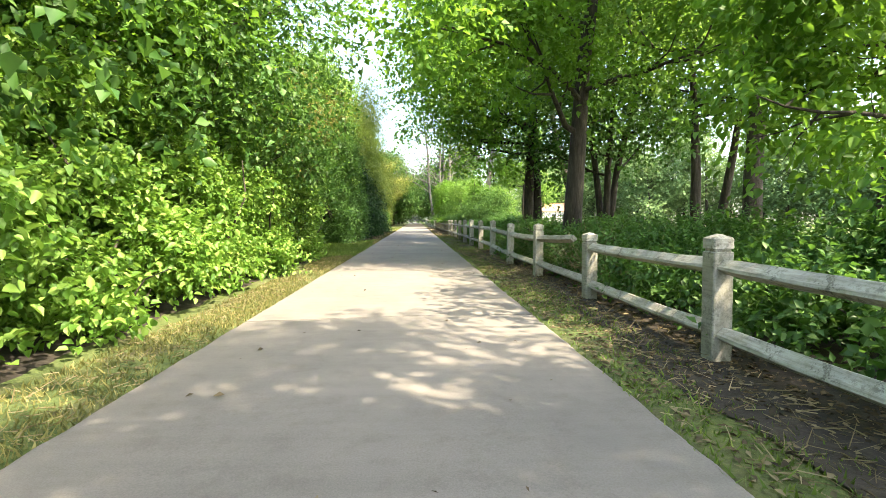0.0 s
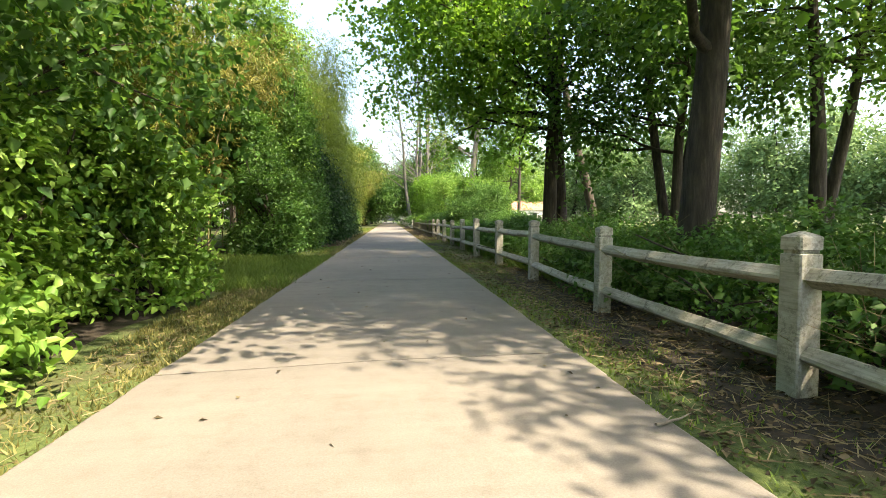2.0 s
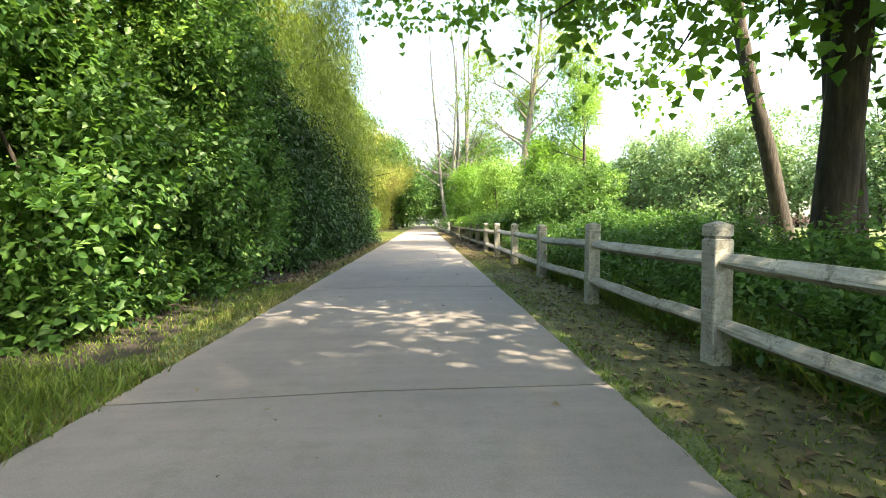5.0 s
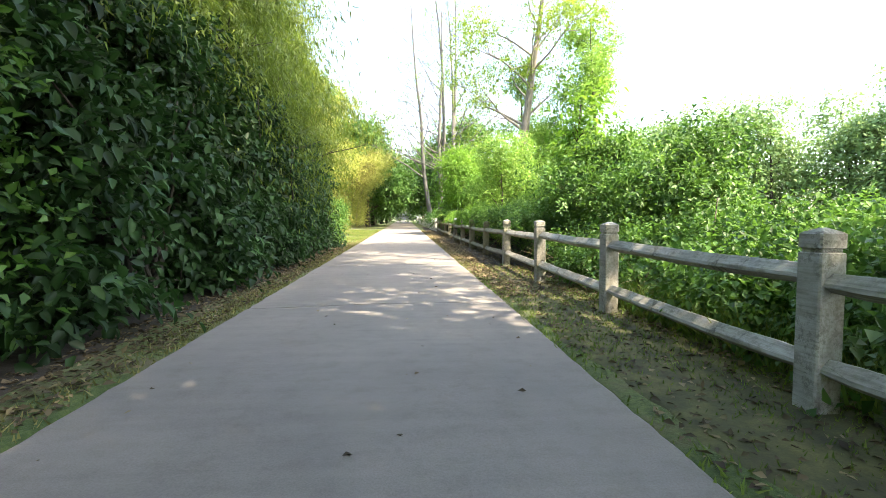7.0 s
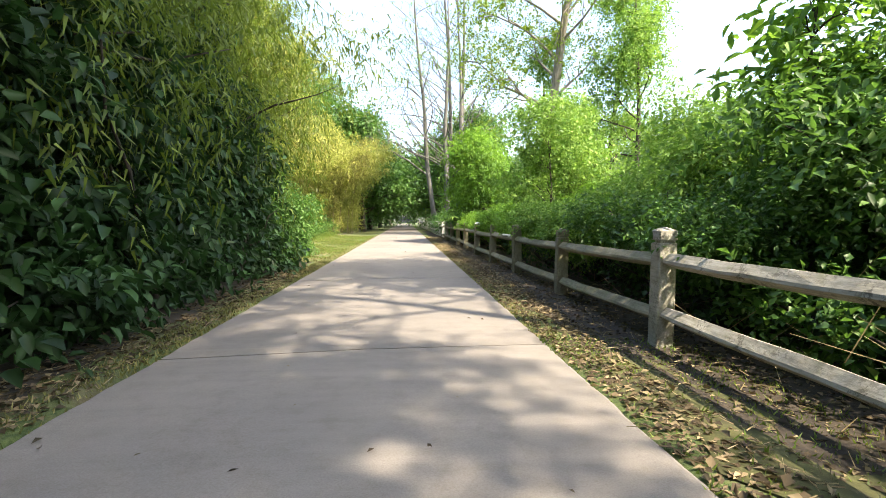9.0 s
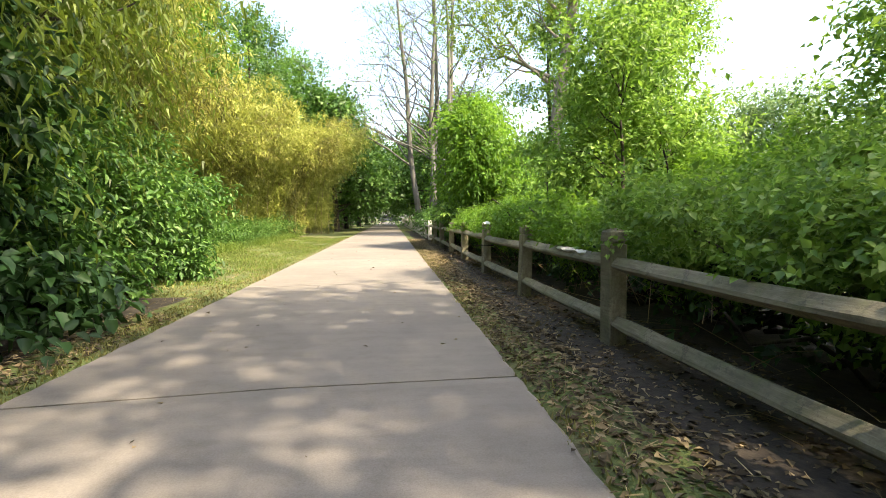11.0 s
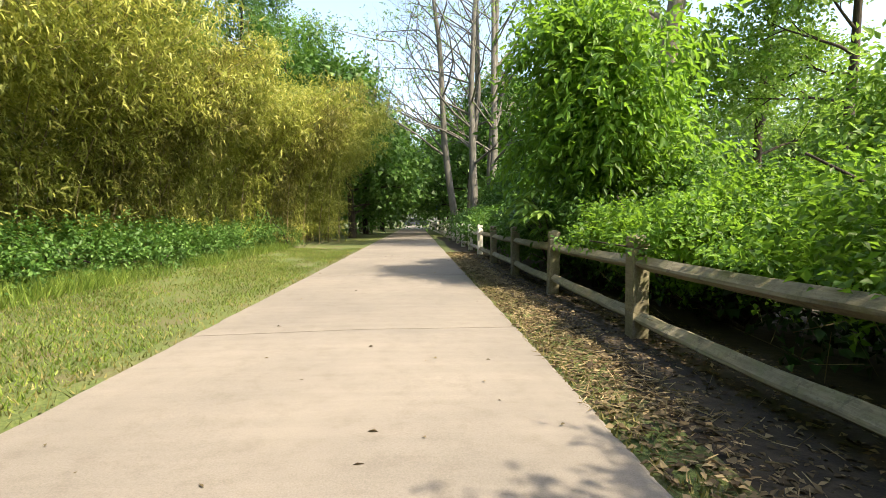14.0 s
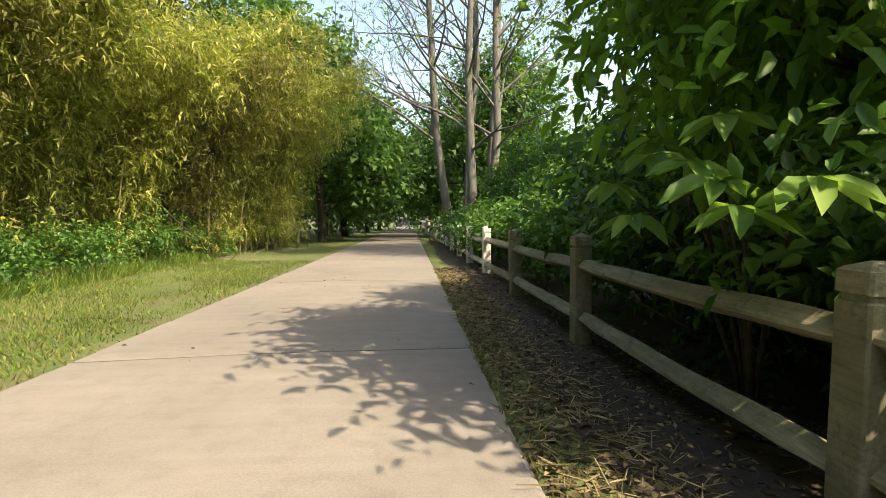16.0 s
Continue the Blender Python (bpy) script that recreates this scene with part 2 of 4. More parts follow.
def leaf_points(p, way, up, length, width, fold=0.25, rich=False, slim=False):
    """Leaf blades at p that point along way, their upper side towards up."""
    side = unit(np.cross(way, up))
    nrm = unit(np.cross(side, way))
    L, Wd = length[:, None], width[:, None]
    if rich:
        a = p
        l1 = p + way * L * 0.28 + side * Wd * 0.46 + nrm * Wd * fold
        l2 = p + way * L * 0.68 + side * Wd * 0.36 + nrm * (Wd * fold - L * 0.05)
        t = p + way * L - nrm * L * 0.16
        r2 = p + way * L * 0.68 - side * Wd * 0.36 + nrm * (Wd * fold - L * 0.05)
        r1 = p + way * L * 0.28 - side * Wd * 0.46 + nrm * Wd * fold
        return np.stack([a, l1, l2, t, r2, r1], 1)
    t = p + way * L - nrm * L * 0.12
    if slim:
        return np.stack([p + way * L * 0.12 + side * Wd * 0.5, t, p + way * L * 0.12 - side * Wd * 0.5], 1)
    l = p + way * L * 0.42 + side * Wd * 0.5 + nrm * Wd * fold
    r = p + way * L * 0.42 - side * Wd * 0.5 + nrm * Wd * fold
    return np.stack([p, l, t, r], 1)


def keep_clear(p):
    """The corridor over the path that stays free of leaves."""
    return ~((p[:, 0] > -3.25) & (p[:, 0] < -0.72) & (p[:, 2] < 2.7) & (p[:, 1] < 48)) & ~((p[:, 0] > -0.75) & (p[:, 0] < 0.45) & (p[:, 2] < 0.60) & (p[:, 1] > 23.5) & (p[:, 1] < 48)) & (p[:, 2] > 0.02)


def sprays(lumps, twigs, per, length, width, seed, droop=0.1, reach=4.0, rich=False, up=0.35, inner=0.45, clear=True, slim=False):
    """Leaves set along short twigs that grow out of rounded masses (x, y, z, rx, ry, rz)."""
    r = np.random.default_rng(seed)
    lumps = np.array(lumps, float)
    area = (lumps[:, 3] * lumps[:, 4] * lumps[:, 5]) ** (2 / 3)
    which = r.choice(len(lumps), twigs, p=area / area.sum())
    d = unit(r.normal(size=(twigs, 3)) + (0, 0, 0.15))
    rad = inner + (1.0 - inner) * r.random((twigs, 1)) ** 0.55
    rad *= 1 + 0.16 * np.sin(d[:, :1] * 7 + which[:, None]) + 0.12 * np.sin(d[:, 2:] * 9 + which[:, None] * 2.3)
    start = lumps[which, :3] + d * lumps[which, 3:] * rad
    way = unit(d * 0.8 + r.normal(size=(twigs, 3)) * 0.55 + (0, 0, up))
    L = length * reach * r.uniform(0.6, 1.4, (twigs, 1))
    side = unit(np.cross(way, r.normal(size=(twigs, 3))))
    s = (np.arange(per) + 0.6) / per
    pos = start[:, None] + way[:, None] * (L[:, None] * s[None, :, None])
    pos = pos - np.array([0, 0, 1.0]) * (L[:, None] * (s[None, :, None] ** 2) * droop)
    flip = np.where(np.arange(per) % 2 == 0, 1.0, -1.0)[None, :, None]
    lw = unit(way[:, None] * 0.7 + side[:, None] * flip * 0.9 + r.normal(size=(twigs, per, 3)) * 0.35 - np.array([0, 0, droop * 1.6]))
    upv = unit(np.array([0, 0, 1.0]) + d[:, None] * 0.5 + r.normal(size=(twigs, per, 3)) * 0.45)
    n = twigs * per
    p, lw, upv = pos.reshape(n, 3), lw.reshape(n, 3), upv.reshape(n, 3)
    if clear:
        k = keep_clear(p)
        p, lw, upv = p[k], lw[k], upv[k]
    size = r.uniform(0.65, 1.25, len(p))
    return leaf_points(p, lw, upv, length * size, width * size * r.uniform(0.8, 1.2, len(p)), rich=rich, slim=slim)


def tube(verts, faces, line, radii, sides=8):
    """Add a tapered round limb along line to the lists."""
    base = len(verts)
    line = [Vector(p) for p in line]
    for i, p in enumerate(line):
        way = (line[min(i + 1, len(line) - 1)] - line[max(i - 1, 0)]).normalized()
        a = way.orthogonal().normalized() if abs(way.z) < 0.99 else Vector((1, 0, 0))
        a = (Vector((1, 0.2, 0)) - way * way.dot(Vector((1, 0.2, 0)))).normalized()
        b = way.cross(a)
        for j in range(sides):
            q = 2 * math.pi * j / sides
            verts.append(p + (a * math.cos(q) + b * math.sin(q)) * radii[i])
    for i in range(len(line) - 1):
        for j in range(sides):
            k = (j + 1) % sides
            faces.append((base + i * sides + j, base + i * sides + k, base + (i + 1) * sides + k, base + (i + 1) * sides + j))
    faces.append(tuple(base + (len(line) - 1) * sides + j for j in range(sides)))


def crooked(start, way, length, steps, wander, r, lift=0.0):
    p, d = Vector(start), Vector(way).normalized()
    out = [p.copy()]
    for _ in range(steps):
        d = (d + Vector(r.normal(size=3)) * wander + Vector((0, 0, lift))).normalized()
        p = p + d * (length / steps)
        out.append(p.copy())
    return out


def shrub(name, place, lumps, leaf, size, twigs, seed, label, category="shrub", group="", per=7, droop=0.1, rich=False, stems=9, bark=BARK, reach=4.0, up=0.35, inner=0.45):
    """A shrub: stems from the ground and a leafy mass. lumps are given in the world."""
    top = empty(name, place, label, category, group)
    r = np.random.default_rng(seed)
    here = Vector(place)
    for _ in range(stems):
        v, f = [], []
        goal = lumps[r.integers(len(lumps))]
        a = here + Vector((r.uniform(-0.4, 0.4) * goal[3], r.uniform(-0.7, 0.7) * goal[4], 0))
        b = Vector(goal[:3]) + Vector(r.normal(size=3) * 0.3)
        b.z = max(b.z, a.z + 0.4)
        line = [a.lerp(b, i / 5) + Vector(r.normal(size=3)) * 0.05 * (i > 0) for i in range(6)]
        rr = 0.012 + 0.006 * min((b - a).length, 5)
        tube(v, f, [p - here for p in line], [rr * (1 - 0.14 * i) for i in range(6)], 6)
        link_mesh("stem", v, f, bark, top, smooth=True)
    pts = sprays(lumps, twigs, per, size[0], size[1], seed, droop, reach, rich, up, inner) - np.array(place)
    quads_mesh("foliage", pts, leaf, top)
    return top


def tree(name, place, height, radius, seed, label, leaf, size, twigs, spread=2.5, limbs=9, first=0.35, bark=BARK, lean=(0, 0), group="", per=6, droop=0.15, forks=1, flat=0.55, bare=False, lump=1.0, toward=None, category="tree", rich=False, upward=0.45, far=False):
    """A tree: tapered crooked trunk or trunks, limbs that fork, and a crown of leaves round their ends."""
    top = empty(name, place, label, category, group)
    r = np.random.default_rng(seed)
    lumps, lv, lf = [], [], []
    for k in range(forks):
        tv, tf = [], []
        off = Vector((0, 0, 0)) if forks == 1 else Vector((math.cos(2.4 * k + seed) * radius * 1.3, math.sin(2.4 * k + seed) * radius * 1.3, 0))
        tilt = Vector((lean[0], lean[1], 1)) + off * (0.05 / max(radius, 0.05)) * (forks > 1)
        line = crooked(off + Vector((0, 0, -0.1)), tilt, height * r.uniform(0.9, 1.0), 12, 0.035, r, 0.02)
        rad = [radius * (1.25 if i == 0 else 1.0) * (1 - 0.9 * (i / 12) ** 1.2) for i in range(13)]
        tube(tv, tf, line, rad, 12)
        link_mesh("trunk", tv, tf, bark, top, smooth=True)
        for i in range(limbs):
            at = first + (0.97 - first) * (i + r.uniform(0.1, 0.9)) / limbs
            j = min(int(at * 12), 11)
            p = line[j].lerp(line[j + 1], at * 12 - j)
            q = r.uniform(0, 2 * math.pi) if toward is None or r.random() < 0.4 else toward + r.normal() * 0.6
            rise = upward * (0.4 + at)
            way = Vector((math.cos(q), math.sin(q), rise))
            reach = spread * r.uniform(0.6, 1.1) * (1.25 - 0.75 * at)
            if not far:
                lv, lf = [], []
            limb = crooked(p, way, reach, 6, 0.14, r, 0.02 if not bare else 0.035)
            r0 = max(rad[j] * (0.36 if bare else 0.42), 0.03 if bare else 0.012)
            tube(lv, lf, limb, [r0 * (1 - 0.14 * s) for s in range(7)], 6)
            for s in (2, 3, 4, 5):
                w2 = (limb[s + 1] - limb[s]).normalized() + Vector(r.normal(size=3)) * 0.7
                sub = crooked(limb[s], w2, reach * r.uniform(0.25, 0.5), 4, 0.2, r, 0.05)
                tube(lv, lf, sub, [r0 * 0.45 * (1 - 0.2 * u) for u in range(5)], 4)
                e = sub[-1]
                w = lump * r.uniform(0.45, 0.8) * (0.5 + reach * 0.2)
                lumps.append((e.x, e.y, e.z, w, w, w * flat))
                if bare:
                    for _ in range(3):
                        s3 = crooked(sub[r.integers(1, 5)], w2 + Vector(r.normal(size=3)) * 0.6 + Vector((0, 0, 0.4)), reach * 0.25, 3, 0.2, r, 0.05)
                        tube(lv, lf, s3, [r0 * 0.2, r0 * 0.16, r0 * 0.12, r0 * 0.06], 3)
            e = limb[-1]
            w = lump * r.uniform(0.6, 1.0) * (0.5 + reach * 0.2)
            lumps.append((e.x, e.y, e.z, w, w, w * flat))
            if not far:
                link_mesh("limb", lv, lf, bark, top, smooth=True)
    if far:
        tagged(link_mesh("branchwork", lv, lf, bark, top, smooth=True), kind="stuff")
    if twigs:
        here = np.array([*place, 0, 0, 0])
        pts = sprays(np.array(lumps) + here, twigs, per, size[0], size[1], seed, droop, 4.0, rich, 0.2, 0.2, slim=far or size[1] < 0.03) - np.array(place)
        quads_mesh("crown", pts, leaf, top)
    return top


# ---- ground ----
def ground_height(x, y):
    h = 0.02 * math.sin(x * 0.9 + 1.3) * math.sin(y * 0.7) - 0.03
    if x > 0.4:
        h -= 0.12 * min((x - 0.4) / 2.0, 1.0)
    if x < -4.2:
        h += 0.10 * min((-4.2 - x) / 3.0, 1.0)
    if -3.75 < x < -0.4:
        h = -0.012
    if -3.31 < x < -0.8:
        h = -0.055
    return h


xs = [-900, -300, -120, -60, -35, -22, -15, -11] + [-9 + 0.6 * i for i in range(9)] + [-3.9, -3.7, -3.5, -3.36, -3.3, -2, -0.82, -0.76, -0.6, -0.4, -0.2, 0, 0.3, 0.6] + [1 + 0.7 * i for i in range(9)] + [9, 12, 16, 24, 36, 60, 120, 300, 900]
ys = [-900, -300, -100, -40, -20, -12] + [-8 + 1.0 * i for i in range(75)] + [72, 80, 95, 120, 160, 300, 900]
gv = [(x, y, ground_height(x, y)) for y in ys for x in xs]
nx = len(xs)
gf = [(j * nx + i, j * nx + i + 1, (j + 1) * nx + i + 1, (j + 1) * nx + i) for j in range(len(ys) - 1) for i in range(nx - 1)]
tagged(link_mesh("ground", gv, gf, TURF, smooth=True), "mown grass and bare earth beside the path", "ground", kind="structure")

def earth_strip(name, inner, outer, y0, y1, seed, label, material=EARTH_SHADED):
    """Bare soil with an uneven edge, laid on the turf."""
    r = np.random.default_rng(seed)
    v, f, n = [], [], int((y1 - y0) / 0.25)
    for i in range(n + 1):
        y = y0 + (y1 - y0) * i / n
        for u in (0, 0.08, 0.2, 0.4, 0.7, 1.0):
            x = inner + (outer - inner) * u + (r.normal() * 0.05 if u < 0.1 else 0)
            v.append((x, y, ground_height(x, y) + 0.008 + (0 if 0 < u < 1 else -0.02)))
    for i in range(n):
        for j in range(5):
            f.append((i * 6 + j, i * 6 + j + 1, i * 6 + j + 7, i * 6 + j + 6))
    return tagged(link_mesh(name, v, f, material, smooth=True), label, "soil", kind="structure")


# Soil strips whose dark colour also carries the shade below the plants.
earth_strip("ground_soil_1", -0.45, 4.0, -8, 11, 1, "soil under the thicket, darkened in colour for shade")
earth_strip("ground_soil_2", -0.55, 4.0, 24, 62, 2, "soil and mulch below the fence, darkened in colour for shade")
earth_strip("ground_soil_3", -3.45, -8.0, 13.5, 33.0, 3, "soil below the hedge, darkened in colour for shade")
earth_strip("ground_soil_4", -3.95, -10.0, -8, 9.0, 4, "soil below the shrubs, darkened in colour for shade")

earth_strip("ground_moss", -0.70, 0.45, 10.6, 25.5, 5, "mossy trodden earth beside the path", MOSS)

# ---- path of poured slabs ----
LEFT, RIGHT, JOINT_STEP, FIRST_JOINT, SKEW = -3.32, -0.78, 4.06, 1.37, 0.085
path = empty("path", (0, 0, 0), "pale concrete path of long slabs with dark joints", "path", kind="structure")
bed = bmesh.new()
bmesh.ops.create_cube(bed, size=1, matrix=Matrix.Translation(((LEFT + RIGHT) / 2, 60, -0.06)) @ Matrix.Diagonal((RIGHT - LEFT - 0.06, 150, 0.06, 1)))
part("bed", bed, JOINT, path, "dark dirt in the joints")


def slab(seed, length):
    """One slab, its long edges slightly worn and uneven."""
    r = np.random.default_rng(seed)
    bm = bmesh.new()
    n = 34
    rows = []
    for i in range(n + 1):
        y = -length / 2 + length * i / n
        l, rt = LEFT + r.uniform(-0.008, 0.008), RIGHT + r.uniform(-0.008, 0.008)
        e = 0.012 if i in (0, n) else 0.0
        ye = y + (r.uniform(0, 0.004) if i == 0 else -r.uniform(0, 0.004) if i == n else 0)
        rows.append([bm.verts.new((c[0], c[1] + SKEW * (c[0] + 2.05), c[2])) for c in ((l, ye, -0.05), (l, ye, -0.012), (l + 0.02, ye, -0.002 - e), ((l + rt) / 2, ye, 0.008 - e * 0.5), (rt - 0.02, ye, -0.002 - e), (rt, ye, -0.012), (rt, ye, -0.05))])
    for a, b in zip(rows, rows[1:]):
        for i in range(6):
            bm.faces.new((a[i], a[i + 1], b[i + 1], b[i]))
    for row in (rows[0], rows[-1]):
        bm.faces.new(row)
    bmesh.ops.recalc_face_normals(bm, faces=bm.faces)
    return bm


slab_meshes = [part("slab", slab(i, JOINT_STEP - 0.014), PAVING, path) for i in range(4)]
for i, ob in enumerate(slab_meshes):
    ob.location = (0, FIRST_JOINT + JOINT_STEP * (i - 2.5), 0)
for i in range(4, 34):
    o = slab_meshes[i % 4].copy()
    scene.collection.objects.link(o)
    o.location = (0, FIRST_JOINT + JOINT_STEP * (i - 2.5), 0)

# ---- post and rail fence ----
BAY, POST_W, POST_H = 2.35, 0.132, 0.845
fence = empty("fence", (0, 0, 0), "weathered off-white timber post and two-rail fence along the path", "fence", kind="structure")


def post_mesh(top):
    """Square post with a cut groove under a low pyramid cap."""
    bm = bmesh.new()
    h, w = POST_H, POST_W / 2
    body = [(-0.35, w), (h - 0.115, w), (h - 0.110, w - 0.010), (h - 0.094, w - 0.010)]
    cap = [(h - 0.094, w - 0.009), (h - 0.090, w), (h - 0.028, w), (h - 0.018, w - 0.012), (h, 0.012)]
    rings = cap if top else body
    loops = []
    for z, a in rings:
        c = min(0.008, a * 0.5)
        loops.append([bm.verts.new((x, y, z)) for x, y in ((a, a - c), (a - c, a), (c - a, a), (-a, a - c), (-a, c - a), (c - a, -a), (a - c, -a), (a, c - a))])
    for a, b in zip(loops, loops[1:]):
        for i in range(8):
            bm.faces.new((a[i], a[(i + 1) % 8], b[(i + 1) % 8], b[i]))
    bm.faces.new(loops[-1])
    return bm


def rail_mesh(seed):
    """A square rail set on edge, its corners worn, a little bowed and hewn."""
    r = np.random.default_rng(seed)
    bm = bmesh.new()
    shape = ((-0.056, -0.016), (-0.052, 0.002), (-0.004, 0.052), (0.014, 0.050), (0.054, -0.004), (-0.002, -0.050))
    n, loops = 10, []
    for i in range(n + 1):
        y = BAY * i / n
        taper = 0.78 if i in (0, n) else 1.0
        dx, dz = r.normal() * 0.003, -0.010 * math.sin(math.pi * i / n) + r.normal() * 0.002
        loops.append([bm.verts.new((x * taper + dx + r.normal() * 0.0015, y, z * taper + dz + r.normal() * 0.0015)) for x, z in shape])
    for a, b in zip(loops, loops[1:]):
        for i in range(6):
            bm.faces.new((a[i], a[(i + 1) % 6], b[(i + 1) % 6], b[i]))
    bm.faces.new(loops[0]), bm.faces.new(loops[-1])
    bmesh.ops.recalc_face_normals(bm, faces=bm.faces)
    return bm


first_post = part("post", post_mesh(False), TIMBER, fence)
first_cap = part("cap", post_mesh(True), TIMBER, first_post, "low pyramid post cap")
rails = [part("rail", rail_mesh(s), TIMBER, fence) for s in range(4)]
LOW_RAIL, TOP_RAIL = 0.20, 0.60
pr = np.random.default_rng(5)
for k in range(-4, 42):
    y = k * BAY
    drop = -0.03 if k <= 3 else 0.028 if k <= 7 else -0.008 if k <= 11 else -0.045
    o = first_post if k == -4 else first_post.copy()
    if k > -4:
        scene.collection.objects.link(o)
        c = first_cap.copy()
        scene.collection.objects.link(c)
        c.parent = o
    # Far posts get a paler colour that stands for sun on them.
    if k >= 20:
        for piece in (o, *o.children):
            piece.material_slots[0].link = "OBJECT"
            piece.material_slots[0].material = SUNLIT_WORN_TIMBER
    o.matrix_basis = pose(POST_W / 2, y - 0.02 - (0.08 if k == 5 else 0), drop - 0.02 + pr.normal() * 0.008 - (0.06 if k == 1 else 0), pr.normal() * 0.7, pr.normal() * 0.7, pr.normal() * 2)
    # Mossy posts, darker in colour for the shade over this stretch.
    if 12 <= k < 20:
        for piece in (o, *o.children):
            piece.material_slots[0].link = "OBJECT"
            piece.material_slots[0].material = TIMBER_MOSSY_SHADED
    step = {3: 0.058, 7: -0.036, 11: -0.037}.get(k, 0.0)
    for level, z in enumerate((LOW_RAIL, TOP_RAIL)):
        if k == 1 and level == 1:
            continue
        i = (k + 4) * 2 + level
        q = rails[i] if i < 4 else rails[pr.integers(4)].copy()
        if i >= 4:
            scene.collection.objects.link(q)
        q.matrix_basis = pose(POST_W / 2 + 0.004, y - 0.02, z + drop + pr.normal() * 0.006, math.degrees(math.atan2(step, BAY)) + pr.normal() * 0.25, 0, pr.normal() * 0.15)
        # Rails of the same stretch, with moss and shade in their colour.
        if 11 <= k < 20:
            q.material_slots[0].link = "OBJECT"
            q.material_slots[0].material = TIMBER_MOSSY_SHADED
broken = rails[0].copy()
scene.collection.objects.link(broken)
broken.matrix_basis = pose(POST_W / 2, 2 * BAY + 0.05, TOP_RAIL - 0.03, 2.0, 0, 180) @ Matrix.Diagonal((1, 0.78, 1, 1))

# ---- shrubs and trees on the wooded side ----
def bank(name, y0, y1, face, depth, low, high, leaf, size, twigs, seed, label, category="shrub", thick=True, **more):
    """A stretch of shrub whose leafy front stands at x = face and rises from low to high behind."""
    r = np.random.default_rng(seed)
    lumps = []
    n = max(int((y1 - y0) / 0.7), 2)
    tiers = max(int(high / 0.55), 3)
    for i in range(n):
        y = y0 + (y1 - y0) * (i + 0.5) / n + r.normal() * 0.15
        crest = r.uniform(0.85, 1.1)
        for j in range(tiers):
            u = j / (tiers - 1)
            w = r.uniform(0.2, 0.52)
            z = 0.30 + (high * crest - w * 0.5 - 0.3) * u
            set_back = depth * max(0.0, (z - low) / max(high - low, 0.1)) ** 1.5
            lumps.append((face - w - set_back - abs(r.normal()) * 0.28, y + r.normal() * 0.25, max(z + r.normal() * 0.15, w * 0.5), w, w * 1.1, w * 0.8))
            if thick and j % 2 == 0:
                lumps.append((face - w * 2 - set_back - 0.5, y, max(z, w * 0.5), w * 1.2, w * 1.2, w))
    return shrub(name, (face - depth * 0.5, (y0 + y1) / 2, 0), lumps, leaf, size, twigs, seed, label, category, **more)


for i, (y0, y1) in enumerate(((-5.5, -2.6), (-2.7, 0.0), (0.0, 2.2), (2.2, 4.4), (4.4, 6.6), (6.5, 8.9))):
    bank("bramble_shrub", y0, y1, -3.78, 1.2, 0.6, 2.1, LEAF, (0.074, 0.052), 4500, 20 + i, "bright green leafy shrub bank beside the grass verge", "shrub", group="verge shrubs", rich=True, stems=14)
for i, (x, y, h) in enumerate(((-6.2, -4.5, 8.5), (-5.9, -1.5, 9.0), (-6.3, 1.4, 9.5), (-5.9, 4.2, 8.5), (-7.4, 6.2, 8.0), (-8.8, 3.0, 11.0), (-8.4, -2.6, 10.0), (-9.3, 7.8, 10.0), (-5.7, 5.4, 7.5))):
    tree("woodland_tree", (x, y, 0), h, 0.10, 40 + i, "slender woodland tree with dense green leaves", LEAF_MAPLE if i % 2 == 0 and i < 8 else LEAF_DARK, (0.098, 0.066), 5200, 2.4, 16, 0.14, group="woodland trees", per=6, lump=1.5, flat=0.8)
# bamboo thicket behind the open grass
def bamboo(name, place, culms, height, spread, leaf, twigs, seed, label, size=(0.17, 0.022), bend=0.5, toward=0.0, base_from=0.25, per=8):
    top = empty(name, place, label, "bamboo", "bamboo clumps")
    r = np.random.default_rng(seed)
    lumps = []
    for _ in range(culms):
        v, f = [], []
        a = Vector((r.normal() * spread * 0.45, r.normal() * spread * 0.6, -0.05))
        q = toward + r.normal() * 0.9
        h = height * r.uniform(0.7, 1.05)
        line = []
        for i in range(9):
            u = i / 8
            line.append(a + Vector((math.cos(q) * bend * h * 0.5 * u ** 2.4, math.sin(q) * bend * h * 0.5 * u ** 2.4, h * (u - 0.16 * bend * u ** 3))))
        rr = r.uniform(0.011, 0.022)
        tube(v, f, line, [rr * (1 - 0.1 * i) for i in range(9)], 5)
        link_mesh("culm", v, f, CULM, top, smooth=True)
        for i in range(1, 9):
            if i / 8 >= base_from:
                p = line[i]
                w = r.uniform(0.2, 0.42)
                lumps.append((p.x + place[0], p.y + place[1], p.z + place[2], w, w, w * 0.6))
    pts = sprays(lumps, twigs, per, size[0], size[1], seed, 0.3, 2.4, False, 0.05, 0.1, slim=True) - np.array(place)
    quads_mesh("foliage", pts, leaf, top)
    return top


for i, (x, y) in enumerate(((-7.8, 10.8), (-8.8, 11.8), (-7.9, 13.2), (-10.4, 13.2), (-8.4, 14.6), (-12.0, 11.0), (-11.0, 15.5), (-7.0, 16.4), (-13.5, 14.0), (-9.6, 17.5))):
    bamboo("bamboo_clump", (x, y, 0), 24, 6.0, 1.5, LEAF_OLIVE if i % 3 else LEAF_SALLOW, 4000, 60 + i, "tall bamboo clump with tan canes and drooping leaves", base_from=0.3, size=(0.15, 0.03))
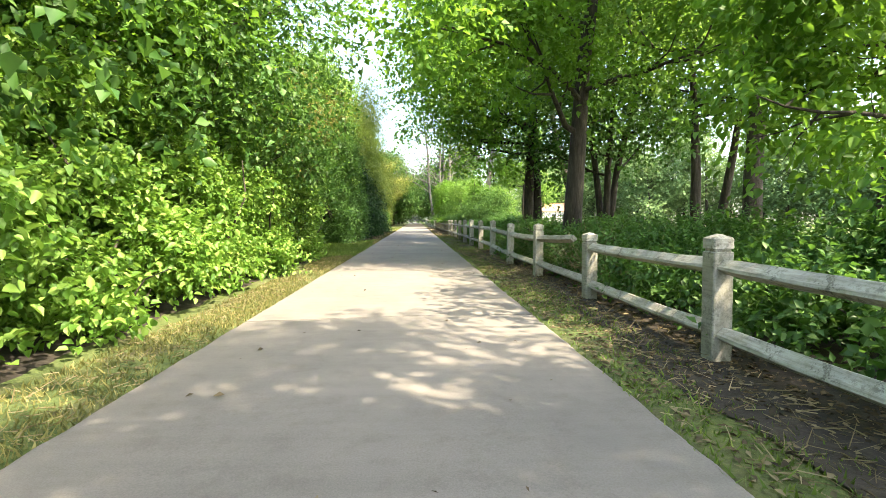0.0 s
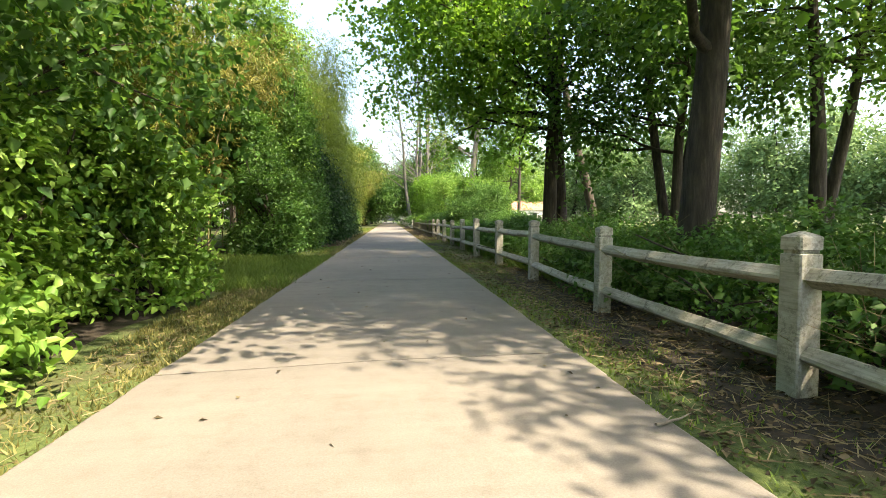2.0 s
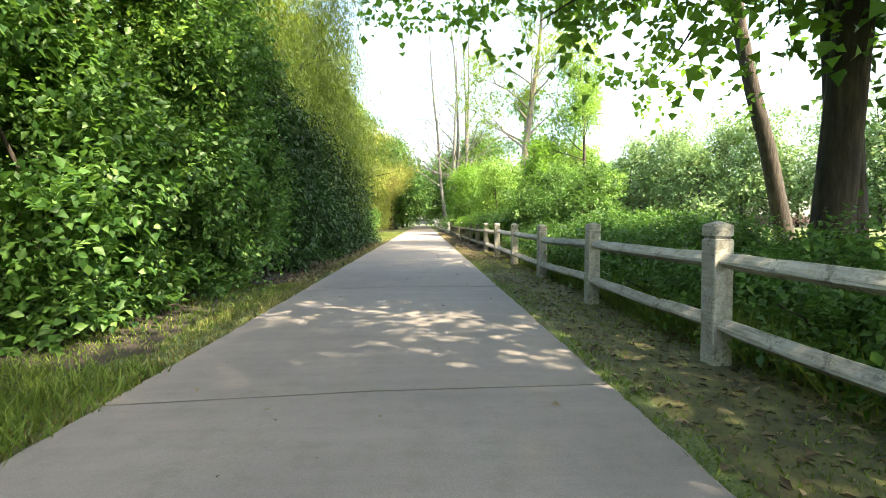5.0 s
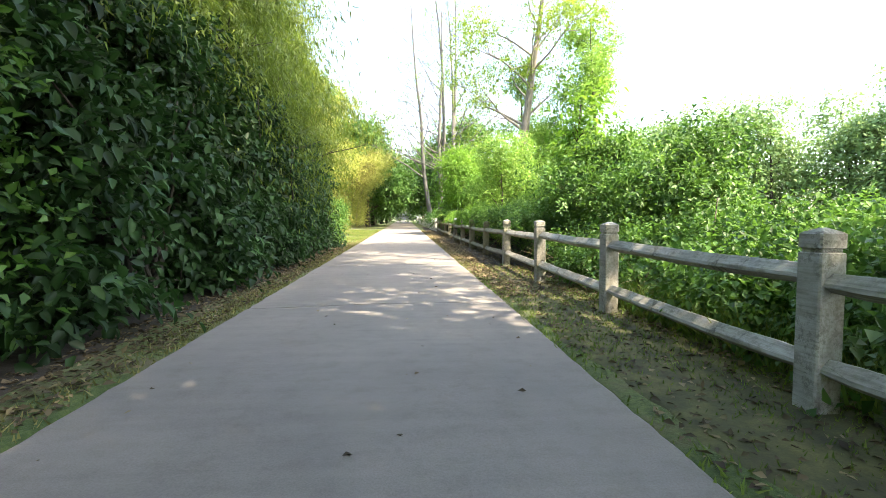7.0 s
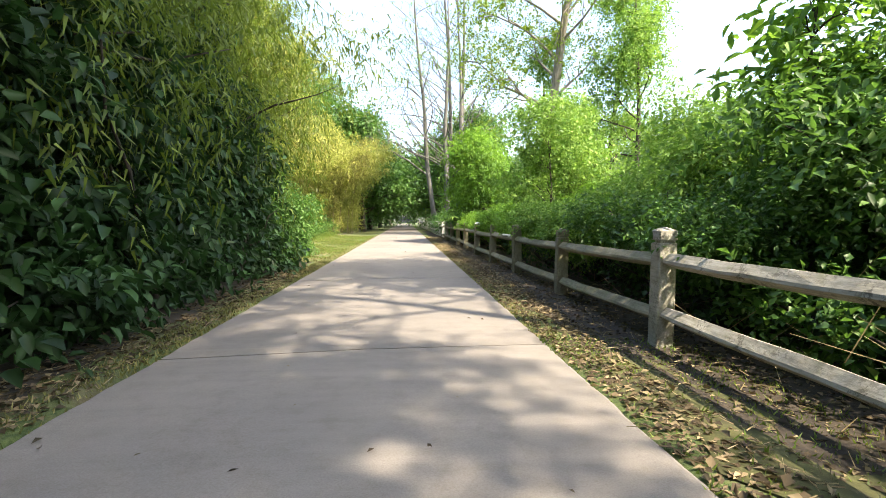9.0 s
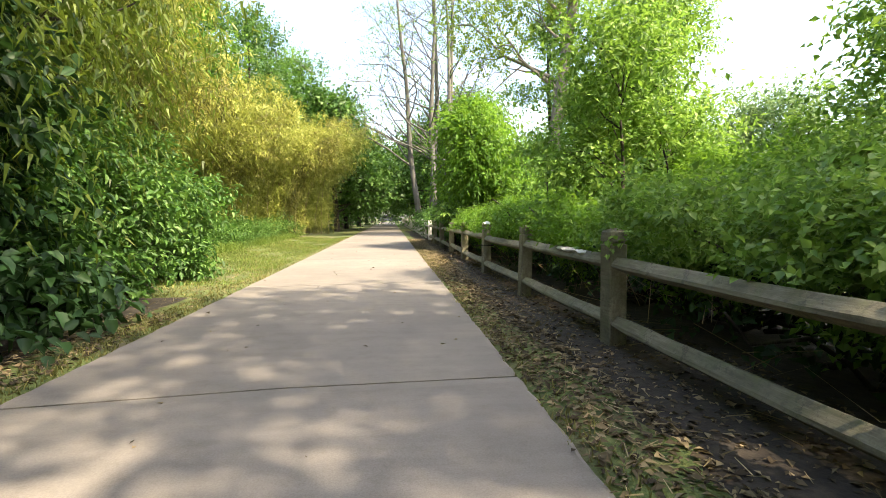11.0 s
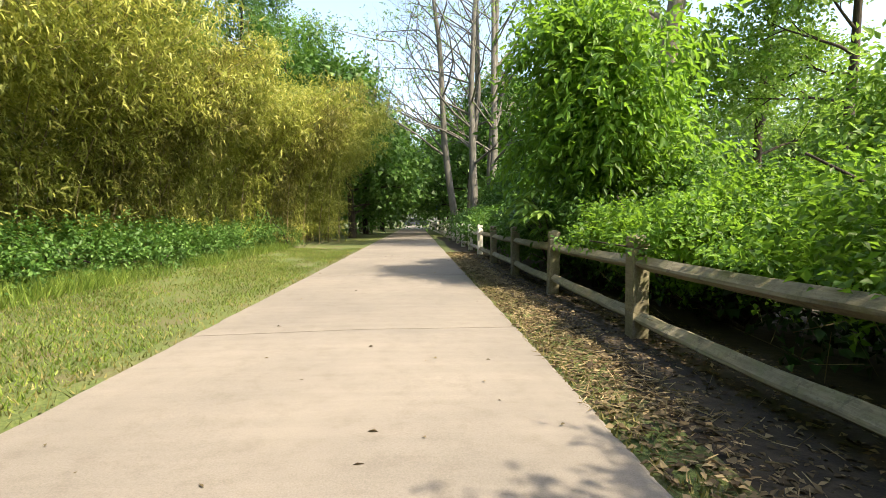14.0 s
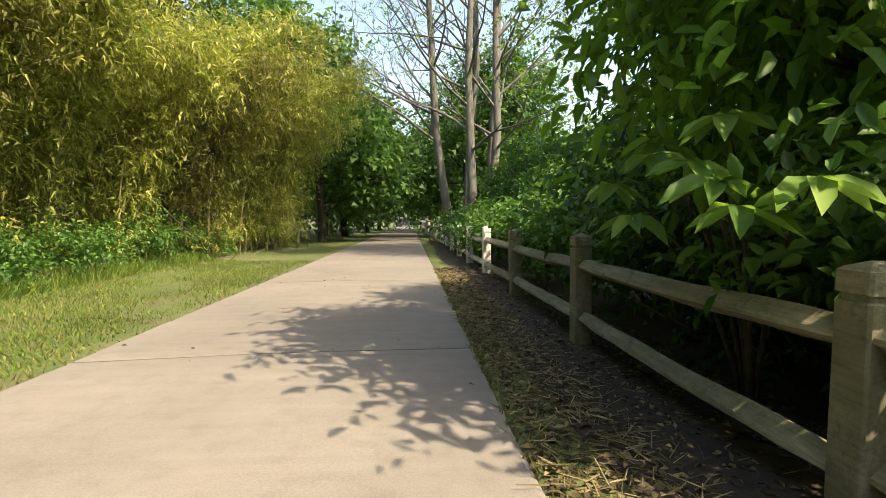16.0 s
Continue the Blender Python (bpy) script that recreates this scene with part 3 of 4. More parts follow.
bank("undergrowth", 9.6, 13.8, -5.9, 0.5, 0.4, 0.95, LEAF, (0.07, 0.05), 2200, 128, "low bright undergrowth at the foot of the bamboo", group="bamboo undergrowth", stems=8)
# the dense dark shrub where the lawn narrows, then the hedge that follows it
bank("hazel_bush", 14.0, 17.2, -4.1, 1.3, 0.9, 3.7, LEAF_DARK, (0.085, 0.058), 9500, 70, "large dense dark green bush at the edge of the path", stems=20)
bank("hazel_bush", 17.0, 20.4, -4.0, 0.8, 1.6, 5.2, LEAF_DARK, (0.085, 0.058), 9500, 71, "large dense dark green bush at the edge of the path", stems=20)
# The hedge's shade is carried by its very dark leaf colour.
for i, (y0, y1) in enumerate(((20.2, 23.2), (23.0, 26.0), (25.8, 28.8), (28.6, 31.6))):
    bank("broadleaf_hedge", y0, y1, -3.85, 0.9, 1.2, 3.6, LEAF_HEDGE_SHADED, (0.118, 0.072), 4700, 74 + i, "dark broad-leaved hedge with many stems, shade put into its leaf colour", group="dark hedge", rich=True, stems=26, droop=0.4)
bank("broadleaf_hedge", 31.4, 35.4, -4.0, 1.2, 0.8, 2.2, LEAF_DARK, (0.095, 0.045), 6200, 79, "mid-green leafy hedge ending at the lawn", group="dark hedge", rich=True, stems=20, droop=0.3)
for i, (x, y, h) in enumerate(((-6.9, 22.6, 8.0), (-6.4, 25.5, 8.5), (-6.2, 29.5, 8.0), (-6.8, 33.0, 8.0))):
    tree("willow", (x, y, 0), h, 0.13, 90 + i, "willow with drooping narrow yellow-green leaves", LEAF_SALLOW, (0.14, 0.024), 6500, 3.0, 16, 0.2, group="willows", per=8, droop=0.75, lump=1.5, flat=0.9, toward=0.0)
tree("woodland_tree", (-6.0, 19.0, 0), 7.6, 0.10, 97, "light green young tree rising over the dark bush", LEAF, (0.10, 0.06), 4200, 2.0, 16, 0.4, per=6, lump=1.3, flat=0.8)
# yellow bamboo along the lawn
for i, (x, y, h) in enumerate(((-7.0, 34.6, 6.0), (-7.7, 37.4, 5.1), (-7.9, 39.6, 5.0), (-7.9, 41.8, 5.0), (-7.8, 44.0, 5.3), (-7.6, 46.2, 5.6), (-7.2, 48.4, 5.9), (-6.9, 50.6, 6.0), (-6.4, 52.8, 6.1), (-5.8, 55.0, 6.4))):
    bamboo("bamboo_clump", (x, y, 0), 28, h, 1.15, LEAF_BAMBOO if i % 3 != 1 else LEAF_OLIVE, 5600, 110 + i, "golden yellow bamboo clump arching over the lawn", bend=1.0, toward=-0.1, base_from=0.02, size=(0.15, 0.030))
for i, (y0, y1) in enumerate(((36.0, 40.0), (40.0, 44.0), (44.0, 48.0), (48.0, 52.0))):
    bank("undergrowth", y0, y1, -5.75 + 0.1 * i, 0.6, 0.25, 0.58, LEAF_DARK, (0.07, 0.042), 1900, 130 + i, "low green undergrowth at the foot of the bamboo", group="bamboo undergrowth", stems=6)
for i, (x, y, h) in enumerate(((-9.8, 41.5, 13), (-11.0, 45.5, 14), (-9.8, 49.5, 13), (-12.5, 53.0, 12), (-9.5, 57.0, 12), (-12, 36, 11), (-8.0, 62.0, 12), (-9.8, 66.0, 13), (-13.5, 60, 13))):
    tree("tall_tree", (x, y, 0), h, 0.2, 140 + i, "tall slim tree rising behind the bamboo", LEAF_DARK if i % 2 == 0 else LEAF_MAPLE, (0.14, 0.095), 4000, 3.8, 16, 0.3, group="tall trees behind the bamboo", per=5, lump=1.3)

wr = np.random.default_rng(9)
for i in range(22):
    x, y = wr.uniform(-22, -14), -6 + 3.4 * i + wr.normal()
    tree("woodland_tree", (x, y, 0), wr.uniform(9, 13), 0.16, 500 + i, "woodland tree deep behind the shrubs", LEAF_DARK if i % 3 else LEAF, (0.28, 0.20), 1700, 3.4, 14, 0.05, group="deep woodland", per=5, lump=1.7, flat=0.9, far=True)

# ---- trees on the meadow side ----
tree("big_tree", (1.68, 8.1, 0), 10.5, 0.215, 201, "large dark-barked tree close behind the fence", LEAF_MAPLE, (0.13, 0.10), 5600, 3.8, 16, 0.26, per=5, flat=0.4, lump=1.2)
tree("maple_tree", (2.75, 16.2, 0), 13, 0.20, 202, "twin-trunked maple with branches spread over the path", LEAF_MAPLE, (0.14, 0.125), 7600, 4.4, 17, 0.26, per=5, forks=2, flat=0.35, lump=1.5, toward=math.pi * 0.9, upward=0.3)
tree("maple_tree", (4.4, 13.1, 0), 11, 0.12, 203, "maple with several dark trunks in the meadow grass", LEAF_DARK, (0.14, 0.12), 5000, 3.2, 12, 0.2, per=5, forks=3, flat=0.4, lump=1.4)
tree("meadow_tree", (4.7, 6.3, 0), 11, 0.19, 204, "straight dark-trunked tree among undergrowth", LEAF, (0.13, 0.10), 3700, 4.4, 14, 0.36, per=5, flat=0.45, lump=1.2, toward=-2.5)
tree("meadow_tree", (3.0, 0.9, 0), 5.4, 0.12, 207, "leafy tree with boughs hanging over the fence", LEAF_MAPLE, (0.11, 0.08), 2200, 2.4, 15, 0.35, per=5, flat=0.4, lump=0.8, toward=math.pi * 0.6, upward=0.15, droop=0.3, rich=True)
# Added behind the start of the walk, unseen, to shade the first slabs.
tree("meadow_tree", (2.6, -5.8, 0), 10, 0.18, 206, "unseen leafy tree added to shade the path and fence", LEAF_MAPLE, (0.12, 0.095), 3000, 3.2, 12, 0.3, per=5, flat=0.5, lump=0.9)
# Added shade caster: its crown stays above the view.
tree("meadow_tree", (6.5, 22.0, 0), 16, 0.19, 208, "added tree whose high unseen crown shades path and hedge", LEAF_MAPLE, (0.15, 0.11), 7600, 5.8, 18, 0.58, per=5, flat=0.5, lump=1.5, toward=math.pi * 0.95, upward=0.2, lean=(-0.2, 0.05))
# Added outside the view to throw shade on the right verge.
tree("meadow_tree", (2.7, -2.2, 0), 4.8, 0.09, 209, "small unseen leafy tree added to shade the verge", LEAF_MAPLE, (0.12, 0.09), 1000, 1.8, 12, 0.3, per=5, lump=0.8)
for i, (x, y, h) in enumerate(((6.6, 11.6, 9), (8.6, 13.6, 9), (7.5, 2.0, 10), (9.5, 8.5, 11), (11.5, 4.5, 11), (13.5, 10.5, 11), (12.0, 0.0, 11))):
    tree("meadow_tree", (x, y, 0), h, 0.17, 210 + i, "slim tree standing in the meadow", LEAF, (0.15, 0.11), 1700, 3.0, 14, 0.45, per=5, lump=1.4, group="meadow trees")
tree("poplar", (5.5, 48.6, 0), 20, 0.33, 220, "tall pale-barked tree with a forked open crown", LEAF_WILLOW, (0.13, 0.09), 4600, 5.6, 20, 0.3, bark=BARK_PALE, per=6, lump=1.2, upward=1.0)
for i, (x, y, h) in enumerate(((9.6, 46.5, 12), (9.6, 50.0, 14), (7.0, 53.0, 12))):
    tree("meadow_tree", (x, y, 0), h, 0.16, 223 + i, "light green tree beside the pale-barked tree", LEAF, (0.14, 0.10), 2600, 3.0, 14, 0.2, per=6, lump=1.2)
for i, (x, y, h, a) in enumerate(((0.5, 59.6, 22, -0.13), (1.2, 60.9, 24, -0.04), (2.2, 60.2, 23, 0.03), (1.3, 58.4, 21, -0.07), (1.9, 59.2, 20, 0.09))):
    tree("bare_tree", (x, y, 0), h, 0.20, 230 + i, "tall nearly leafless tree with fine upright twigs", LEAF, (0.1, 0.07), 420, 6.5, 20, 0.18, bark=BARK_GREY, bare=True, upward=1.0, lean=(a, 0), toward=math.pi * 0.95 if a < 0 else None, lump=0.8, group="bare trees")

tree("sapling", (1.7, 26.4, 0), 3.3, 0.022, 296, "single tall shoot with broad leaves above the thicket", LEAF_MAPLE, (0.15, 0.07), 110, 0.45, 12, 0.5, per=6, lump=0.45, upward=1.4, rich=True)

# shrubs behind the fence
def hedge_right(name, y0, y1, face, depth, low, high, leaf, size, twigs, seed, label, **more):
    r = np.random.default_rng(seed)
    lumps = []
    n = max(int((y1 - y0) / 0.6), 2)
    for i in range(n):
        y = y0 + (y1 - y0) * (i + 0.5) / n + r.normal() * 0.2
        for j in range(4):
            u = j / 3
            z = low * (0.5 if j == 0 and low < 0.7 else 1.0) + (high - low) * max(u - 0.3, 0) / 0.7
            w = r.uniform(0.2, 0.52) * (0.8 + 0.6 * u)
            lumps.append((face + w + depth * u * 0.8 + r.normal() * 0.08, y, max(z - w * 0.5 + r.normal() * 0.1, w * 0.4), w, w * 1.1, w * 0.8))
    return shrub(name, (face + depth * 0.5, (y0 + y1) / 2, -0.05), lumps, leaf, size, twigs, seed, label, **more)


for i, (y0, y1, hi) in enumerate(((-5.5, -2.5, 1.2), (-2.5, 0.6, 0.85), (0.6, 3.8, 0.52), (3.8, 7.0, 0.58), (7.0, 10.2, 0.55))):
    hedge_right("thicket", y0, y1, 0.28, 1.9, 0.35, hi, LEAF_DARK, (0.068, 0.046), 3600, 250 + i, "shaded green thicket behind the fence", group="fence thicket", stems=16)
for i, (y0, y1, hi) in enumerate(((10.0, 12.6, 0.42), (12.5, 15.2, 0.36), (15.0, 17.7, 0.42))):
    hedge_right("weed_bank", y0, y1, 0.32, 1.6, 0.28, hi, LEAF_DARK, (0.07, 0.042), 2600, 243 + i, "low dark green weeds growing through the grass behind the fence", category="weeds", group="weeds behind the fence", stems=10)
for i, (y0, y1, hi) in enumerate(((17.5, 20.2, 0.5), (20.0, 23.0, 0.62), (22.8, 25.6, 1.1))):
    hedge_right("thicket", y0, y1, 0.35, 1.9, 0.42, hi, LEAF_DARK, (0.072, 0.046), 4600, 256 + i, "leafy green thicket behind the fence", group="fence thicket", stems=14)
for i, (y0, y1, hi) in enumerate(((25.4, 28.2, 1.55), (28.0, 31.0, 1.4), (30.8, 34.0, 1.35), (33.8, 37.0, 1.2), (36.8, 39.6, 1.2))):
    hedge_right("vine_thicket", y0, y1, 0.10, 2.3, 0.86, hi, (LEAF_DARK, LEAF, LEAF_MAPLE, LEAF_MAPLE, LEAF_MAPLE)[i], (0.052, 0.033), 8800, 262 + i, "green vines and shrubs spilling over the fence rails", group="vine thicket", stems=16)
for i, (x, y, h) in enumerate(((1.9, 25.6, 2.1), (2.4, 24.2, 1.7), (1.4, 33.3, 3.4), (2.6, 34.4, 3.6), (3.4, 31.0, 2.6), (3.4, 28.2, 2.1), (2.2, 28.0, 1.7), (2.8, 37.6, 1.7))):
    tree("sapling", (x, y, 0), h, 0.035, 270 + i, "young tree growing out of the thicket", LEAF_DARK if i < 2 else LEAF, (0.088, 0.046), 1300 if h < 3.9 else 2400, 1.3 if h < 4 else 1.6, 12, 0.25, per=6, lump=1.0, group="saplings", upward=0.9)
tree("chestnut_tree", (0.95, 40.85, 0), 3.8, 0.06, 280, "young broad-leaved tree leaning over the fence and path", LEAF_MAPLE, (0.135, 0.058), 2700, 1.25, 16, 0.16, per=6, lump=1.2, flat=0.7, droop=0.45, rich=True)
tree("chestnut_tree", (1.9, 43.2, 0), 4.0, 0.08, 281, "young broad-leaved tree leaning over the fence and path", LEAF_DARK, (0.15, 0.065), 2600, 1.4, 16, 0.12, per=6, lump=1.2, flat=0.7, droop=0.45)
hedge_right("vine_thicket", 39.4, 42.4, 0.14, 2.0, 0.80, 1.1, LEAF_DARK, (0.085, 0.045), 5200, 267, "dark broad leaves hanging over the fence rails", group="vine thicket", stems=14, rich=True)
# Dark leafy filler that stands for the shaded hollow behind the rails.
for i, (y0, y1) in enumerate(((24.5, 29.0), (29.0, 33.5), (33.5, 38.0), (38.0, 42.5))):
    hedge_right("thicket", y0, y1, 0.75, 1.4, 0.4, 0.8, LEAF_HEDGE_SHADED, (0.09, 0.06), 1500, 285 + i, "dim undergrowth added behind the rails, shade put into its leaf colour", group="shaded undergrowth", stems=22)
for i, (y0, y1) in enumerate(((42.0, 46.0), (46.0, 50.0), (50.0, 55.0), (55.0, 61.0))):
    hedge_right("vine_thicket", y0, y1, 0.2, 2.6, 0.8, 1.7 + 0.45 * i, LEAF_DARK, (0.11, 0.075), 3200, 290 + i, "dark green shrubs behind the fence", group="vine thicket", stems=10)
for i, (x, y, h) in enumerate(((-4.9, 60, 9), (-5.0, 68, 9.5), (1.8, 66, 8), (2.0, 74, 9), (-4.6, 78, 9), (1.6, 84, 9), (-4.4, 90, 9), (1.6, 94, 9), (3.4, 66, 10), (-5.6, 66, 10), (5.5, 72, 12), (-6.0, 74, 11), (3.6, 80, 11), (-5.8, 84, 12), (6, 90, 12), (-7, 96, 13), (5, 102, 13), (-4.5, 112, 12), (3.5, 116, 12), (-9, 70, 13), (0, 125, 12))):
    tree("far_tree", (x, y, 0), h, 0.18, 300 + i, "dark leafy tree where the path runs into the wood", LEAF_DARK, (0.28, 0.20), 1900, 3.4, 13, 0.12, per=5, lump=1.6, group="trees along the far path", far=True)

# ---- far side of the meadow ----
fr = np.random.default_rng(77)
# Tree line in the pale leaf colour that stands for haze.
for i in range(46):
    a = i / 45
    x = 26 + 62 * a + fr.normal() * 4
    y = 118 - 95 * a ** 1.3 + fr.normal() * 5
    tree("far_tree", (x, y, 0), fr.uniform(11, 19), 0.25, 400 + i, "distant leafy tree at the edge of the meadow", LEAF_FAR_HAZED, (0.55, 0.38), 1300, 5.0, 12, 0.08, per=4, lump=1.7, group="tree line", flat=0.8, far=True)


def house(place):
    top = empty("house", place, "small white house with a reddish roof beyond the meadow", "house")
    bm = bmesh.new()
    bmesh.ops.create_cube(bm, size=1, matrix=Matrix.Translation((0, 0, 1.3)) @ Matrix.Diagonal((8, 5, 2.6, 1)))
    part("wall", bm, WHITEWASH, top)
    v = [(-4.3, -2.9, 2.5), (4.3, -2.9, 2.5), (4.3, 2.9, 2.5), (-4.3, 2.9, 2.5), (-4.3, 0, 4.2), (4.3, 0, 4.2), (-4.3, -2.9, 2.62), (4.3, -2.9, 2.62)]
    link_mesh("roof", v[:6], [(0, 1, 5, 4), (2, 3, 4, 5), (0, 4, 3), (1, 2, 5), (0, 3, 2, 1)], ROOF, top)
    for x in (-2.6, 0.2, 2.4):
        bm = bmesh.new()
        bmesh.ops.create_cube(bm, size=1, matrix=Matrix.Translation((x, -2.51, 1.4)) @ Matrix.Diagonal((0.9, 0.06, 1.0, 1)))
        part("window", bm, GLASS_DARK, top)


house((26.5, 102, 0))
for i, (x, y) in enumerate(((44, 92), (49, 90), (54, 91), (38, 97), (59, 89))):
    lumps = [(x + fr.normal() * 0.9, y + fr.normal(), 0.7, 0.9, 0.9, 0.6) for _ in range(5)]
    shrub("flowering_shrub", (x, y, -0.1), lumps, PETAL if i % 2 == 0 else LEAF, (0.18, 0.15), 500, 460 + i, "pink flowering shrub at the edge of the meadow" if i % 2 == 0 else "green shrub among pink flowering shrubs", group="flowering shrubs", per=5)


def car(place):
    """A small parked car far down the path."""
    top = empty("car", place, "dark grey car parked across the far end of the path", "car")
    side = [(-2.0, 0.3), (2.0, 0.3), (2.05, 0.75), (1.2, 0.85), (0.7, 1.4), (-1.0, 1.42), (-1.7, 0.9), (-2.05, 0.85)]
    v = [(x, -0.8, z) for x, z in side] + [(x, 0.8, z) for x, z in side]
    n = len(side)
    f = [tuple(range(n)), tuple(range(2 * n - 1, n - 1, -1))] + [(i, (i + 1) % n, n + (i + 1) % n, n + i) for i in range(n)]
    link_mesh("body", v, f, CAR_PAINT, top)
    link_mesh("window", [(-1.4, -0.812, 0.92), (0.95, -0.812, 0.92), (0.6, -0.812, 1.3), (-0.95, -0.812, 1.32)], [(0, 1, 2, 3)], GLASS_DARK, top)
    for x in (-1.25, 1.25):
        for y in (-0.72, 0.72):
            bm = bmesh.new()
            bmesh.ops.create_cone(bm, cap_ends=True, segments=16, radius1=0.31, radius2=0.31, depth=0.2, matrix=Matrix.Translation((x, y, 0.31)) @ Matrix.Rotation(radians(90), 4, "X"))
            part("wheel", bm, RUBBER, top)


car((-1.6, 118, -0.05))


def path_sign(place):
    """A small blue plate on a thin post."""
    top = empty("path_sign", place, "small blue sign on a thin reddish post beside the path", "sign")
    v, f = [], []
    tube(v, f, [(0, 0, -0.2), (0, 0, 1.2), (0, 0, 2.4)], [0.05, 0.05, 0.045], 8)
    link_mesh("pole", v, f, ROOF, top, smooth=True)
    bm = bmesh.new()
    bmesh.ops.create_cube(bm, size=1, matrix=Matrix.Translation((0, -0.06, 2.2)) @ Matrix.Diagonal((0.6, 0.03, 0.6, 1)))
    bmesh.ops.bevel(bm, geom=bm.edges[:], offset=0.01, segments=1)
    part("plate", bm, BLUE, top, "plain blue plate")


path_sign((0.45, 78, -0.05))

worn = bmesh.new()
bmesh.ops.create_icosphere(worn, subdivisions=3, radius=0.068)
for v in worn.verts:
    v.co = Vector((v.co.x, v.co.y, v.co.z * 0.45)) + Vector(noise.noise_vector(v.co * 22)) * 0.022
cap = part("worn_cap", worn, WHITEWASH, fence, "chalky white rotten post top")
cap.location = (POST_W / 2, 15 * BAY - 0.02, POST_H - 0.075)

def worn_patch(y, length, seed):
    """A pale rotten crust along the top of a rail."""
    bm = bmesh.new()
    bmesh.ops.create_icosphere(bm, subdivisions=4, radius=0.5)
    for v in bm.verts:
        q = Vector((v.co.x * 0.10, v.co.y * length, v.co.z * 0.034))
        v.co = q + Vector(noise.noise_vector(q * 14 + Vector((seed, 0, 0)))) * 0.016
    ob = part("worn_patch", bm, SUNLIT_WORN_TIMBER, fence, "chalky pale rotten crust on the rail")
    ob.location = (POST_W / 2 + 0.0, y, TOP_RAIL - 0.045 + 0.036)


def broad_sapling(place, tips, seed):
    """A low sapling whose twigs end in fans of broad drooping leaves."""
    top = empty("sapling", place, "low sapling with fans of broad light green leaves over the rail", "tree")
    r = np.random.default_rng(seed)
    here = Vector(place)
    p, way, up, size = [], [], [], []
    for q in tips:
        end = Vector(q) - here
        v, f = [], []
        bend = Vector((end.x * 0.25, end.y * 0.25, end.z * 0.75))
        line = [Vector((0, 0, -0.05)) * (1 - u) ** 2 + bend * 2 * u * (1 - u) + end * u * u for u in (0, 0.2, 0.4, 0.6, 0.8, 1.0)]
        tube(v, f, line, [0.012, 0.011, 0.009, 0.007, 0.005, 0.003], 6)
        link_mesh("stem", v, f, BARK, top, smooth=True)
        turn = r.uniform(0, 6.28)
        for k in range(7):
            a = turn + k * 0.9 + r.normal() * 0.15
            p.append(end)
            way.append((math.cos(a), math.sin(a), -0.35 + r.normal() * 0.15))
            up.append((r.normal() * 0.2, r.normal() * 0.2, 1.0))
            size.append(r.uniform(0.15, 0.25))
    size = np.array(size)
    pts = leaf_points(np.array([tuple(a) for a in p]), unit(np.array(way)), unit(np.array(up)), size, size * 0.42, 0.2, rich=True)
    quads_mesh("foliage", pts, LEAF, top)


broad_sapling((0.32, 40.75, -0.06), ((-0.20, 41.1, 1.06), (-0.17, 40.75, 1.16), (-0.18, 40.9, 0.90), (-0.16, 40.3, 1.02), (-0.2, 40.12, 0.92), (-0.12, 40.5, 1.1), (-0.05, 40.0, 1.0), (0.0, 41.0, 1.25), (0.0, 40.5, 1.28)), 41)

worn_patch(31.45, 0.55, 3)
worn_patch(31.08, 0.16, 8)


def fallen(name, start, way, length, radius, seed, label, shoots=3):
    """A dead branch lying on the ground."""
    r = np.random.default_rng(seed)
    v, f = [], []
    line = crooked((0, 0, radius), way, length, 8, 0.10, r)
    for p in line:
        p.z = max(p.z, radius * 0.8)
    tube(v, f, line, [radius * (1 - 0.09 * i) for i in range(9)], 6)
    for k in range(shoots):
        s = crooked(line[2 + k], Vector(way) + Vector((r.normal() * 0.5, r.normal() * 0.5, 0.35)), length * 0.3, 4, 0.15, r)
        tube(v, f, s, [radius * 0.5 * (1 - 0.2 * i) for i in range(5)], 5)
    ob = link_mesh(name, v, f, BARK_PALE, smooth=True)
    ob.location = start
    return tagged(ob, label, "branch")


fallen("fallen_branch", (-6.1, 50.4, -0.03), (1.0, 0.25, 0.02), 2.1, 0.022, 3, "pale dead branch lying on the lawn")
fallen("fallen_branch", (-3.42, 12.06, -0.02), (1.0, 0.05, 0.0), 0.26, 0.006, 4, "thin dry twig at the edge of the path", 1)
fallen("fallen_branch", (-0.9, 4.3, 0.01), (0.7, 0.3, 0.0), 0.25, 0.008, 5, "short dry twig beside a fence post", 1)

